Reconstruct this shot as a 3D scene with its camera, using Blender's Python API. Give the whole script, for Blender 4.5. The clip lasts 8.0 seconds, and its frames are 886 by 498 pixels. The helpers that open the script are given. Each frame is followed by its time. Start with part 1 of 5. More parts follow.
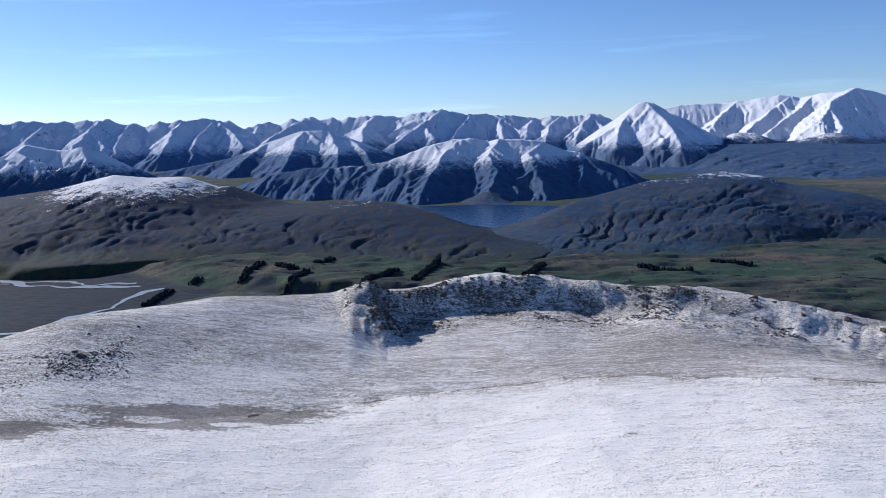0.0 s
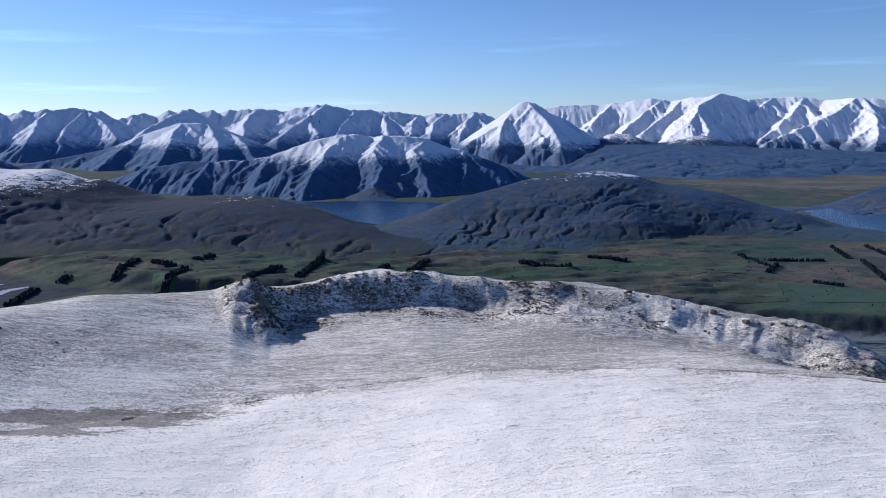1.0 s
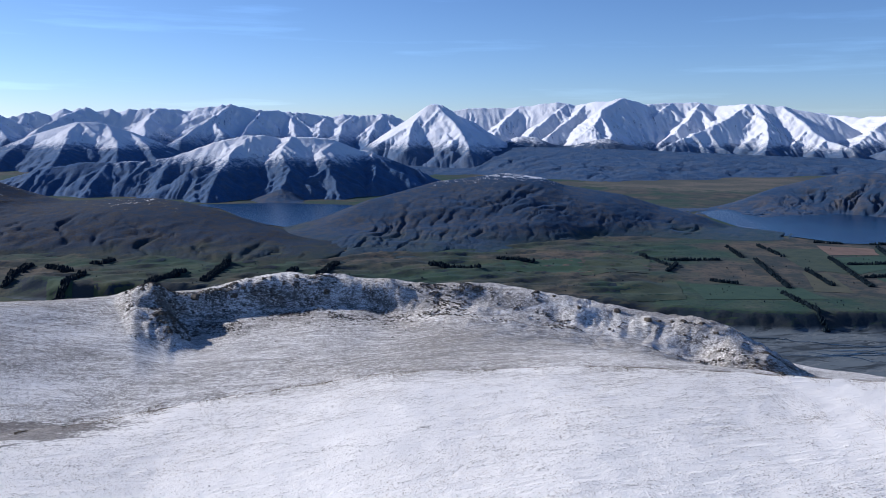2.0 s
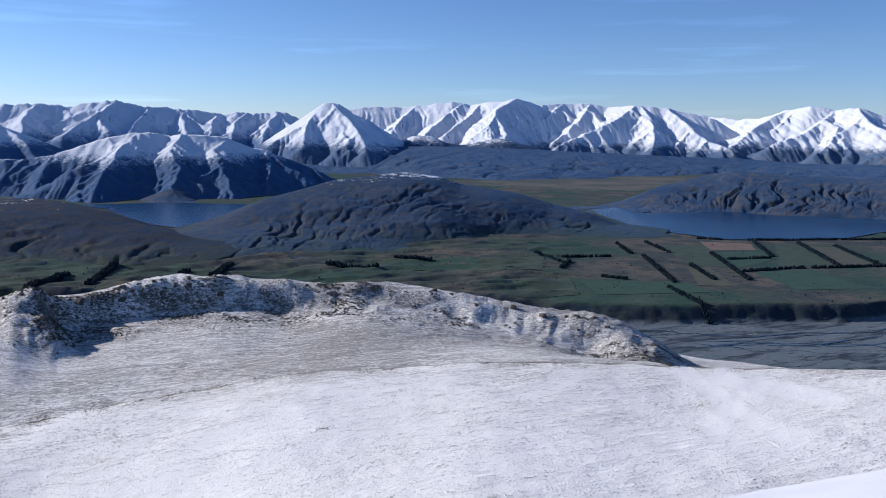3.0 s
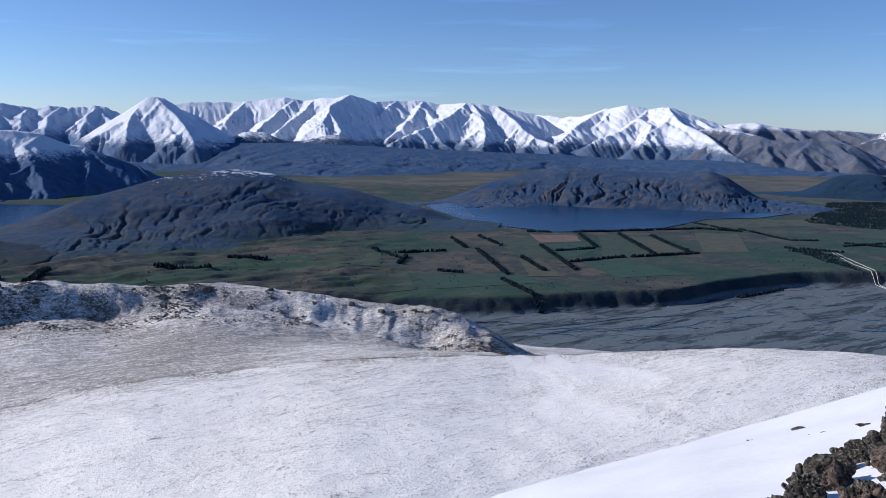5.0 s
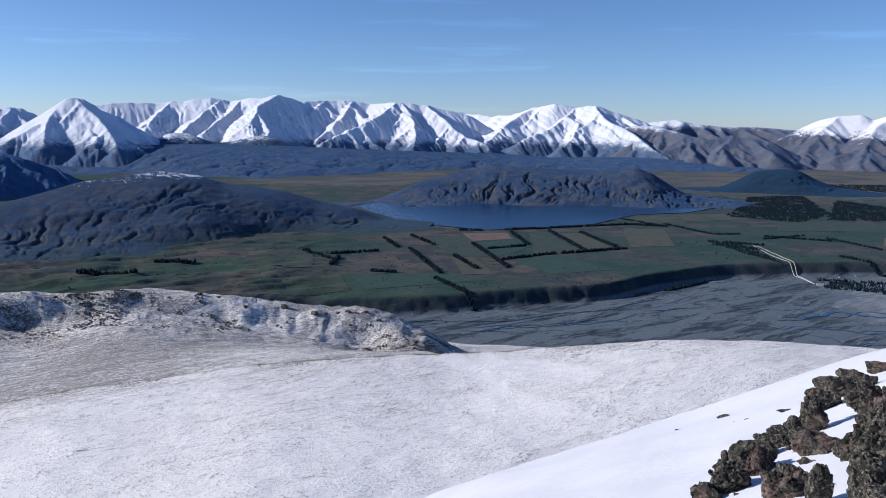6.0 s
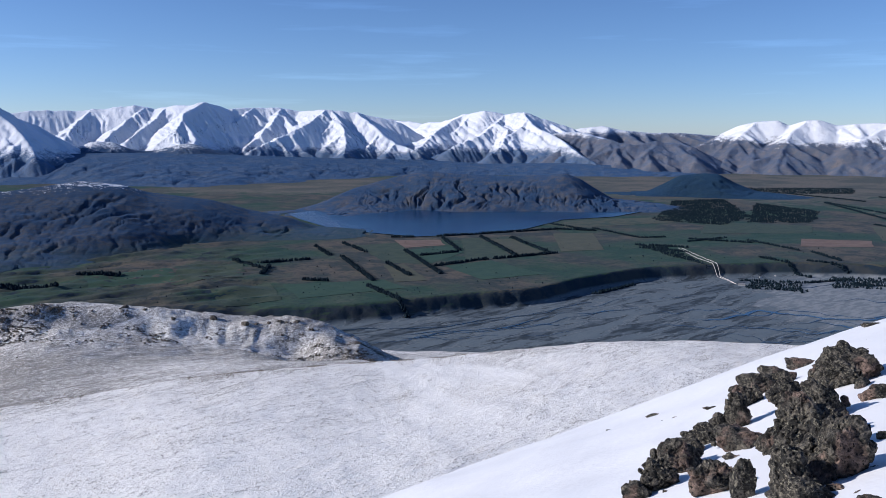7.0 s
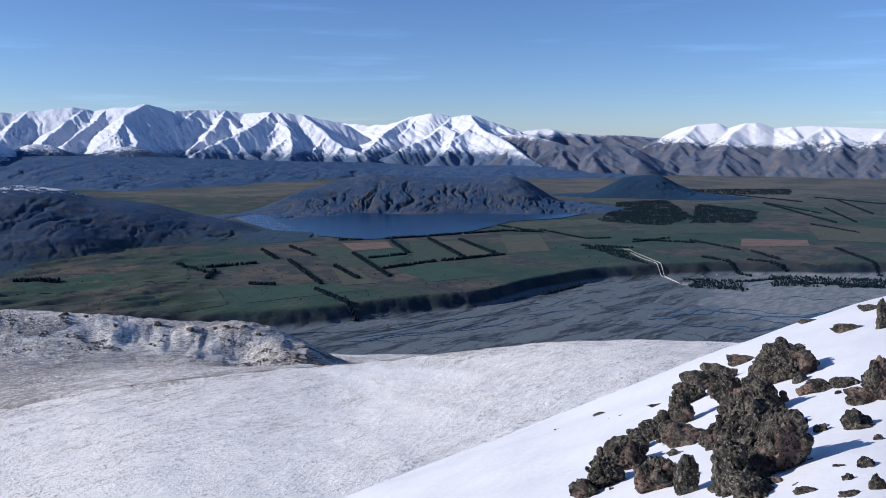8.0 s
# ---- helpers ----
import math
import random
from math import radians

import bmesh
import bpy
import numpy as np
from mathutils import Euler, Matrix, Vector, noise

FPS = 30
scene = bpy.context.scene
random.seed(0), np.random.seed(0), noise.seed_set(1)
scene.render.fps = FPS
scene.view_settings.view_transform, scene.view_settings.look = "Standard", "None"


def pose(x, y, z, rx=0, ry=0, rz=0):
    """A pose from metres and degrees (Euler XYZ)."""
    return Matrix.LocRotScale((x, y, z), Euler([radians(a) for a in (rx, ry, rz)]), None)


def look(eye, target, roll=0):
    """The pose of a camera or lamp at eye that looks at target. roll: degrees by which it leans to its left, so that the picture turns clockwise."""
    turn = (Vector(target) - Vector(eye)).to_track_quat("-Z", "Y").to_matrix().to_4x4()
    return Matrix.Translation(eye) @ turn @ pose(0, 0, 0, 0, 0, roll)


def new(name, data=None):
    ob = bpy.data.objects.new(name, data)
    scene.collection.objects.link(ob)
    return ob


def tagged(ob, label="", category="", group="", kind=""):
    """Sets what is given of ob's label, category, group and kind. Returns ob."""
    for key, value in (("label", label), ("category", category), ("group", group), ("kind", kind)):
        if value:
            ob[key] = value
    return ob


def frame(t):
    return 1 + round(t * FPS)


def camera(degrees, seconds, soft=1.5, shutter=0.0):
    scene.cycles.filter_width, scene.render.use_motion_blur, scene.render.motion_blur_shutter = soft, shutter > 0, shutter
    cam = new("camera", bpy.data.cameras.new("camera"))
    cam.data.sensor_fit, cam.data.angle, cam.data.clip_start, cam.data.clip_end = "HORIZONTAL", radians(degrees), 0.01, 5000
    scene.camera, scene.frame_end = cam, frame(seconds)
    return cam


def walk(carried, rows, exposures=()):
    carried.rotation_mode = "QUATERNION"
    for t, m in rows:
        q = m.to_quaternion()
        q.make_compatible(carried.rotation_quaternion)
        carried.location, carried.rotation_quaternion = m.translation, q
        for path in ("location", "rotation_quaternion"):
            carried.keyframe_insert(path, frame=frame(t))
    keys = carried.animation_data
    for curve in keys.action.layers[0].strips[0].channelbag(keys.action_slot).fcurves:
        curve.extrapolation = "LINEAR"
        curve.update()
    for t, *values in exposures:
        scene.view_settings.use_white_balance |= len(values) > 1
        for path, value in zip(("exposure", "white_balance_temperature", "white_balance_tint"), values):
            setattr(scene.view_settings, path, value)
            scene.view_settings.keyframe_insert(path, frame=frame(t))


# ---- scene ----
# ------------------------------------------------------------ camera
H = 150.0   # height of the eye over the river bed
ARM = 0.17  # radius at which the camera swings round its holder
cam = camera(56.1, 8.0, soft=0.75)
ROWS = [
    (0.0, 81.806, 1.587, -0.229), (0.5, 81.544, 0.888, -4.204), (1.0, 81.423, 0.415, -8.080),
    (1.5, 81.404, 0.214, -11.281), (1.7, 81.452, 0.086, -12.398), (2.8, 81.576, -0.463, -19.985),
    (3.0, 81.504, -0.536, -21.338), (3.5, 81.472, -0.593, -24.379), (4.0, 81.479, -0.802, -26.863),
    (4.5, 81.647, -0.957, -29.395), (4.7, 81.564, -0.945, -30.726), (5.8, 81.290, -0.458, -36.505),
    (6.0, 81.414, -0.427, -37.351), (6.5, 81.717, -0.264, -40.013), (7.0, 81.909, -0.179, -42.095),
    (7.5, 81.984, -0.148, -43.950), (8.0, 82.083, -0.168, -45.693),
]
walk(cam, [(t, pose(-ARM * math.sin(radians(rz)), ARM * (math.cos(radians(rz)) - 1), H, rx, ry, rz)) for t, rx, ry, rz in ROWS],
     [(0.0, 0.28, 5450, 12), (8.0, 0.22, 5450, 12)])

# ------------------------------------------------------------ world and sun
SUN_AZ, SUN_EL = -50.0, 23.5
world = bpy.data.worlds.new("sky")
scene.world = world
world.use_nodes = True
wn = world.node_tree.nodes
sky = wn.new("ShaderNodeTexSky")
sky.sky_type = "NISHITA"
sky.sun_disc = False
sky.sun_elevation = radians(SUN_EL)
sky.sun_rotation = radians(SUN_AZ)
sky.altitude = 2500
sky.air_density = 0.95
sky.dust_density = 0.8
sky.ozone_density = 3.4
wn["Background"].inputs["Strength"].default_value = 0.082
wl = world.node_tree.links
co, stretch, wisps, high, cloud = wn.new("ShaderNodeTexCoord"), wn.new("ShaderNodeMapping"), wn.new("ShaderNodeTexNoise"), wn.new("ShaderNodeMapRange"), wn.new("ShaderNodeMix")
stretch.inputs["Scale"].default_value = (2.2, 2.2, 34.0)
wisps.inputs["Scale"].default_value, wisps.inputs["Detail"].default_value, wisps.inputs["Roughness"].default_value = 1.6, 5.0, 0.55
high.inputs[1].default_value, high.inputs[2].default_value, high.inputs[4].default_value = 0.58, 0.80, 0.55
cloud.data_type, cloud.blend_type = "RGBA", "MIX"
wl.new(co.outputs["Generated"], stretch.inputs["Vector"])
wl.new(stretch.outputs[0], wisps.inputs["Vector"])
wl.new(wisps.outputs[0], high.inputs[0])
wl.new(high.outputs[0], cloud.inputs["Factor"])
tint = wn.new("ShaderNodeVectorMath")
tint.operation = "MULTIPLY"
tint.inputs[1].default_value = (1.0, 0.985, 1.03)
wl.new(sky.outputs[0], tint.inputs[0])
wl.new(tint.outputs[0], cloud.inputs["A"])
gain = wn.new("ShaderNodeVectorMath")
gain.operation = "SCALE"
gain.inputs["Scale"].default_value = 1.5
wl.new(tint.outputs[0], gain.inputs[0])
wl.new(gain.outputs[0], cloud.inputs["B"])
wl.new(cloud.outputs["Result"], wn["Background"].inputs["Color"])
sun = new("sun", bpy.data.lights.new("sun", "SUN"))
sun.data.energy = 4.8
sun.data.angle = radians(0.5)
sun.data.color = (1.0, 0.85, 0.68)
SUN_DIR = Vector((math.sin(radians(SUN_AZ)) * math.cos(radians(SUN_EL)), math.cos(radians(SUN_AZ)) * math.cos(radians(SUN_EL)), math.sin(radians(SUN_EL))))
sun.matrix_world = look(SUN_DIR * 3000, (0, 0, 0))


# ------------------------------------------------------------ numeric noise
def hashed(ix, iy, seed):
    h = (ix.astype(np.int64) * 374761393 + iy.astype(np.int64) * 668265263 + seed * 1442695041) & 0xFFFFFFFF
    h = ((h ^ (h >> 13)) * 1274126177) & 0xFFFFFFFF
    h = h ^ (h >> 16)
    return (h & 0xFFFF) / 65536.0


def perlin(x, y, seed=0):
    ix, iy = np.floor(x), np.floor(y)
    fx, fy = x - ix, y - iy
    u, v = fx * fx * fx * (fx * (fx * 6 - 15) + 10), fy * fy * fy * (fy * (fy * 6 - 15) + 10)

    def corner(dx, dy):
        a = hashed(ix + dx, iy + dy, seed) * 2 * np.pi
        return np.cos(a) * (fx - dx) + np.sin(a) * (fy - dy)

    a = corner(0, 0) * (1 - u) + corner(1, 0) * u
    b = corner(0, 1) * (1 - u) + corner(1, 1) * u
    return (a * (1 - v) + b * v) * 1.45


def fbm(x, y, size, octaves=4, seed=0, gain=0.5):
    out, amp = 0, 1.0
    for o in range(octaves):
        out = out + amp * perlin(x / size + 17.3 * o, y / size - 9.1 * o, seed + o)
        size, amp = size / 2.03, amp * gain
    return out


def ridged(x, y, size, octaves=4, seed=0, gain=0.5):
    out, amp = 0, 1.0
    for o in range(octaves):
        out = out + amp * (1 - 2 * np.abs(perlin(x / size + 31.7 * o, y / size + 5.3 * o, seed + o)))
        size, amp = size / 2.1, amp * gain
    return out


def smooth(a, b, x):
    t = np.clip((x - a) / (b - a), 0, 1)
    return t * t * (3 - 2 * t)


def polar(az, d):
    a = np.radians(az)
    return np.sin(a) * d, np.cos(a) * d


def spot(az, down, z):
    """The place at height z seen at that azimuth, so many degrees below the level of the eye."""
    d = (H - z) / math.tan(radians(down))
    x, y = polar(az, d)
    return float(x), float(y), z


def sheet(name, X, Y, Z, material, flat=False, keep=None):
    """A grid of points as one mesh; keep: which of its cells to take."""
    rows, cols = X.shape
    me = bpy.data.meshes.new(name)
    idx = np.arange(rows * cols).reshape(rows, cols)
    quads = np.stack([idx[:-1, :-1], idx[:-1, 1:], idx[1:, 1:], idx[1:, :-1]], -1).reshape(-1, 4)
    points = np.stack([X, Y, Z], -1).reshape(-1, 3)
    if keep is not None:
        used, quads = np.unique(quads[keep.ravel()], return_inverse=True)
        points, quads = points[used], quads.reshape(-1, 4)
    me.vertices.add(len(points))
    me.vertices.foreach_set("co", points.astype(np.float32).ravel())
    me.loops.add(quads.size)
    me.loops.foreach_set("vertex_index", quads.astype(np.int32).ravel())
    me.polygons.add(len(quads))
    me.polygons.foreach_set("loop_start", np.arange(0, quads.size, 4, dtype=np.int32))
    me.polygons.foreach_set("loop_total", np.full(len(quads), 4, dtype=np.int32))
    me.update(calc_edges=True)
    me.polygons.foreach_set("use_smooth", np.full(len(quads), not flat))
    me.materials.append(material)
    # upward normals
    if me.polygons[0].normal.z < 0:
        me.flip_normals()
    return new(name, me)


# ------------------------------------------------------------ materials
class Mat:
    def __init__(self, name, rough=0.9, spec=0.2):
        self.m = bpy.data.materials.new(name)
        self.m.use_nodes = True
        self.nt = self.m.node_tree
        self.bsdf = self.nt.nodes["Principled BSDF"]
        self.bsdf.inputs["Roughness"].default_value = rough
        self.bsdf.inputs["Specular IOR Level"].default_value = spec
        self.geo = self.nt.nodes.new("ShaderNodeNewGeometry")

    def link(self, a, b):
        self.nt.links.new(a, b)

    def value(self, sock, v):
        if isinstance(v, (int, float)):
            sock.default_value = v
        elif isinstance(v, tuple):
            sock.default_value = (*v, 1.0) if len(v) == 3 and len(sock.default_value) == 4 else v
        else:
            self.link(v, sock)

    def math(self, op, a, b=0.0, clamp=False):
        n = self.nt.nodes.new("ShaderNodeMath")
        n.operation, n.use_clamp = op, clamp
        self.value(n.inputs[0], a)
        self.value(n.inputs[1], b)
        return n.outputs[0]

    def pos(self, sx=1.0, sy=1.0, sz=1.0, rz=0.0):
        n = self.nt.nodes.new("ShaderNodeMapping")
        n.inputs["Scale"].default_value = (sx, sy, sz)
        n.inputs["Rotation"].default_value = (0, 0, radians(rz))
        self.link(self.geo.outputs["Position"], n.inputs["Vector"])
        return n.outputs[0]

    def noise(self, size, detail=4, rough=0.55, vec=None, distort=0.0):
        """Noise from 0 to 1 with features of that size in metres."""
        n = self.nt.nodes.new("ShaderNodeTexNoise")
        n.inputs["Scale"].default_value = 1.0 / size
        n.inputs["Detail"].default_value = detail
        n.inputs["Roughness"].default_value = rough
        n.inputs["Distortion"].default_value = distort
        self.link(vec if vec is not None else self.geo.outputs["Position"], n.inputs["Vector"])
        return n.outputs[0]

    def cells(self, size, vec=None, kind="F1", feature="Color"):
        n = self.nt.nodes.new("ShaderNodeTexVoronoi")
        n.feature = kind
        n.inputs["Scale"].default_value = 1.0 / size
        self.link(vec if vec is not None else self.geo.outputs["Position"], n.inputs["Vector"])
        return n.outputs[feature]

    def range(self, v, a, b, lo=0.0, hi=1.0):
        n = self.nt.nodes.new("ShaderNodeMapRange")
        n.interpolation_type = "SMOOTHSTEP"
        for i, x in enumerate((v, a, b, lo, hi)):
            self.value(n.inputs[i], x)
        return n.outputs[0]

    def mix(self, f, a, b):
        n = self.nt.nodes.new("ShaderNodeMix")
        n.data_type = "RGBA"
        self.value(n.inputs["Factor"], f)
        self.value(n.inputs["A"], a)
        self.value(n.inputs["B"], b)
        return n.outputs["Result"]

    def height(self):
        n = self.nt.nodes.new("ShaderNodeSeparateXYZ")
        self.link(self.geo.outputs["Position"], n.inputs[0])
        return n.outputs[2]

    def upness(self):
        n = self.nt.nodes.new("ShaderNodeSeparateXYZ")
        self.link(self.geo.outputs["True Normal"], n.inputs[0])
        return n.outputs[2]

    def blob(self, x, y, rx, ry, turn=0.0):
        """1 in the middle of an ellipse on the ground, falling to 0 at its rim."""
        n = self.nt.nodes.new("ShaderNodeMapping")
        n.vector_type = "TEXTURE"
        n.inputs["Location"].default_value = (float(x), float(y), 0)
        n.inputs["Rotation"].default_value = (0, 0, radians(turn))
        n.inputs["Scale"].default_value = (rx, ry, 1e6)
        self.link(self.geo.outputs["Position"], n.inputs["Vector"])
        g = self.nt.nodes.new("ShaderNodeVectorMath")
        g.operation = "LENGTH"
        self.link(n.outputs[0], g.inputs[0])
        return self.range(g.outputs["Value"], 0.25, 1.15, 1.0, 0.0)

    def mask(self, name):
        """A mask that the mesh carries."""
        n = self.nt.nodes.new("ShaderNodeAttribute")
        n.attribute_name = name
        return n.outputs["Fac"]

    def colour(self, v):
        self.value(self.bsdf.inputs["Base Color"], v)
        return self

    def bump(self, h, dist, strength=1.0):
        n = self.nt.nodes.new("ShaderNodeBump")
        n.inputs["Distance"].default_value = dist
        n.inputs["Strength"].default_value = strength
        self.link(h, n.inputs["Height"])
        self.link(n.outputs[0], self.bsdf.inputs["Normal"])
        return self


SNOW = (0.84, 0.85, 0.86)


def mountain_material(name, line, band, dry, dark, steep=(0.55, 0.8), jitter=60.0, grain=14.0, haze_sheen=0.11, relief=0.6, foot=None):
    """Tussock and rock below, snow above the snow line, thin on steep ground; haze is put into the earth tones and the
    blue sheen.
    """
    m = Mat(name, 0.9, 0.06)
    # blue sheen imitates the haze that hangs before the slopes
    m.bsdf.inputs["Sheen Weight"].default_value = haze_sheen
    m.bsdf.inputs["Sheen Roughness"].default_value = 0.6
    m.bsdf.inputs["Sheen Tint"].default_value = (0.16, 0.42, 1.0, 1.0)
    big, mid, fine = m.noise(170, 5), m.noise(grain * 2.0, 5, 0.65, m.pos(1, 1, 0.3)), m.noise(grain * 0.42, 4, 0.72, m.pos(1, 1, 0.13))
    patch = m.noise(48, 5, 0.6, m.pos(1, 1, 0.6), 0.5)
    z = m.math("ADD", m.height(), m.math("MULTIPLY", m.math("SUBTRACT", big, 0.5), jitter))
    z = m.math("ADD", z, m.math("MULTIPLY", m.math("SUBTRACT", mid, 0.5), jitter * 0.9))
    z = m.math("ADD", z, m.math("MULTIPLY", m.math("SUBTRACT", fine, 0.5), jitter * 0.95))
    snow = m.range(z, line - band, line + band)
    up = m.math("ADD", m.upness(), m.math("MULTIPLY", m.math("SUBTRACT", fine, 0.5), 0.6))
    snow = m.math("MULTIPLY", snow, m.range(up, steep[0], steep[1]))
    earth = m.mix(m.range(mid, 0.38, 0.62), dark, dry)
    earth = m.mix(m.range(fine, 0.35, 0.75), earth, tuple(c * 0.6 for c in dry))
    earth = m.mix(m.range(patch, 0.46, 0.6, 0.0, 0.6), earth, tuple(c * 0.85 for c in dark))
    if foot:
        # pasture creeps up the lowest slopes
        low = m.range(m.math("ADD", m.height(), m.math("MULTIPLY", m.math("SUBTRACT", patch, 0.5), 26)), foot, foot + 16, 1.0, 0.0)
        earth = m.mix(low, earth, m.mix(m.range(mid, 0.38, 0.62), (0.03, 0.045, 0.028), (0.05, 0.056, 0.034)))
    m.colour(m.mix(snow, earth, SNOW))
    m.bump(m.math("ADD", mid, m.math("MULTIPLY", fine, 0.6)), grain * 0.5, relief)
    return m.m


# far ranges: distance haze painted into the base colour as paler, bluer rock
MAT_ALPS = mountain_material("hazed_alpine_snow", 82, 16, (0.14, 0.16, 0.195), (0.09, 0.13, 0.195), (0.42, 0.6), 60, 12, 0.34, 0.4)
MAT_FAR = mountain_material("hazed_snow_range", 88, 30, (0.15, 0.195, 0.27), (0.11, 0.165, 0.27), (0.4, 0.62), 90, 16, 0.4)
MAT_MID = mountain_material("hazed_snow_capped_range", 82, 14, (0.10, 0.13, 0.18), (0.06, 0.105, 0.195), (0.45, 0.65), 60, 9, 0.26)
MAT_DOME = mountain_material("hazed_smooth_snow_cap", 116, 9, (0.17, 0.155, 0.15), (0.10, 0.115, 0.145), (0.4, 0.6), 104, 11, 0.2)
# nearer hills: the blue of their dark tones holds haze and shade
MAT_LEFT = mountain_material("hazed_snow_dusted_tussock", 75, 4, (0.052, 0.05, 0.048), (0.02, 0.042, 0.082), (0.5, 0.8), 72, 6, 0.03, 0.35, 9)
MAT_HILL = mountain_material("hazed_tussock_hill", 85, 2, (0.075, 0.07, 0.062), (0.022, 0.046, 0.09), (0.5, 0.8), 64, 5, 0.1, 0.35, 11)
MAT_FOOT = mountain_material("hazed_foothill_tussock", 98, 10, (0.085, 0.105, 0.14), (0.04, 0.075, 0.145), (0.5, 0.8), 56, 20, 0.14)
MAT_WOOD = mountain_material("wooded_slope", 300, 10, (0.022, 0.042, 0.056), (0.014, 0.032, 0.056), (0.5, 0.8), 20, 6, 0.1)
# brown hills: blue in the dark tone is haze put into the colour
MAT_DARK = mountain_material("hazed_far_brown_hills", 142, 12, (0.18, 0.168, 0.165), (0.11, 0.128, 0.165), (0.5, 0.8), 64, 14, 0.2)
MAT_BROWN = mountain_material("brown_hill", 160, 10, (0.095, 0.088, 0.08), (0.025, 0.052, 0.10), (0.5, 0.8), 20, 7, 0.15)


def valley_material():
    m = Mat("valley_floor", 0.9, 0.04)
    # faint blue sheen stands in for haze over the valley
    m.bsdf.inputs["Sheen Weight"].default_value = 0.035
    m.bsdf.inputs["Sheen Roughness"].default_value = 0.6
    m.bsdf.inputs["Sheen Tint"].default_value = (0.16, 0.42, 1.0, 1.0)
    a, b, c = m.noise(150, 4), m.noise(34, 5, 0.65), m.noise(6, 4, 0.7)
    green = m.mix(m.range(b, 0.35, 0.65), (0.036, 0.066, 0.036), (0.062, 0.085, 0.048))
    dry = m.mix(m.range(b, 0.4, 0.6), (0.12, 0.10, 0.068), (0.052, 0.056, 0.042))
    col = m.mix(m.range(m.math("ADD", a, m.math("MULTIPLY", m.math("SUBTRACT", b, 0.5), 0.3)), 0.42, 0.58), green, dry)
    # straw-coloured tussock on the plains toward the mountains
    tan = m.math("MAXIMUM", m.blob(*polar(63, 2500), 1100, 800), m.blob(*polar(33, 2150), 500, 330))
    tan = m.range(m.math("ADD", tan, m.math("MULTIPLY", m.math("SUBTRACT", b, 0.5), 2.2)), 0.25, 0.7)
    col = m.mix(tan, col, m.mix(m.range(a, 0.4, 0.6), (0.15, 0.132, 0.098), (0.09, 0.092, 0.068)))
    col = m.mix(m.range(c, 0.48, 0.72), col, (0.03, 0.042, 0.034))
    # river gravel on the low ground, in bars along the bed
    flow = m.noise(20, 6, 0.62, m.pos(0.28, 1.2, 1, 26), 0.9)
    fine = m.noise(5, 4, 0.6, m.pos(0.3, 1.0, 1, 26))
    gravel = m.mix(m.range(flow, 0.38, 0.62), (0.135, 0.16, 0.172), (0.09, 0.106, 0.116))
    gravel = m.mix(m.range(m.math("ADD", flow, fine), 1.02, 1.16), gravel, (0.045, 0.052, 0.052))
    gravel = m.mix(m.range(m.math("ABSOLUTE", m.math("SUBTRACT", flow, 0.5)), 0.0, 0.02), (0.18, 0.20, 0.205), gravel)
    low = m.range(m.height(), 1.0, 4.0)
    # rough pasture covers the bed up the valley
    flats = m.range(m.math("ADD", m.blob(*polar(-30, 950), 420, 420), m.math("MULTIPLY", m.math("SUBTRACT", flow, 0.5), 1.2)), 0.3, 0.5)
    gravel = m.mix(flats, gravel, m.mix(m.range(fine, 0.4, 0.6), (0.022, 0.028, 0.032), (0.036, 0.04, 0.04)))
    # dark scrub on the banks of the terrace, with their blue shade in its colour
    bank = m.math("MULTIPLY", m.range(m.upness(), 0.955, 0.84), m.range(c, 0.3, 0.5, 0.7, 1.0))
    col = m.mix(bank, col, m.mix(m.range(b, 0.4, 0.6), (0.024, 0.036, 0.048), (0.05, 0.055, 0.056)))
    # pale shingle bars down the valley
    bars = m.range(m.math("ADD", m.blob(*polar(74, 860), 250, 200), m.math("MULTIPLY", m.math("SUBTRACT", flow, 0.5), 1.6)), 0.35, 0.6)
    gravel = m.mix(bars, gravel, m.mix(m.range(fine, 0.4, 0.6), (0.17, 0.19, 0.20), (0.25, 0.265, 0.27)))
    m.colour(m.mix(low, gravel, col))
    m.bump(m.math("ADD", b, m.math("MULTIPLY", c, 0.4)), 2.0, 0.6)
    return m.m


MAT_VALLEY = valley_material()


def water_material():
    m = Mat("lake_water", 0.25, 0.4)
    m.colour(m.mix(m.range(m.noise(120, 4), 0.4, 0.6), (0.006, 0.03, 0.09), (0.01, 0.045, 0.11)))
    m.bump(m.noise(1.6, 3), 0.15, 0.7)
    return m.m


MAT_WATER = water_material()


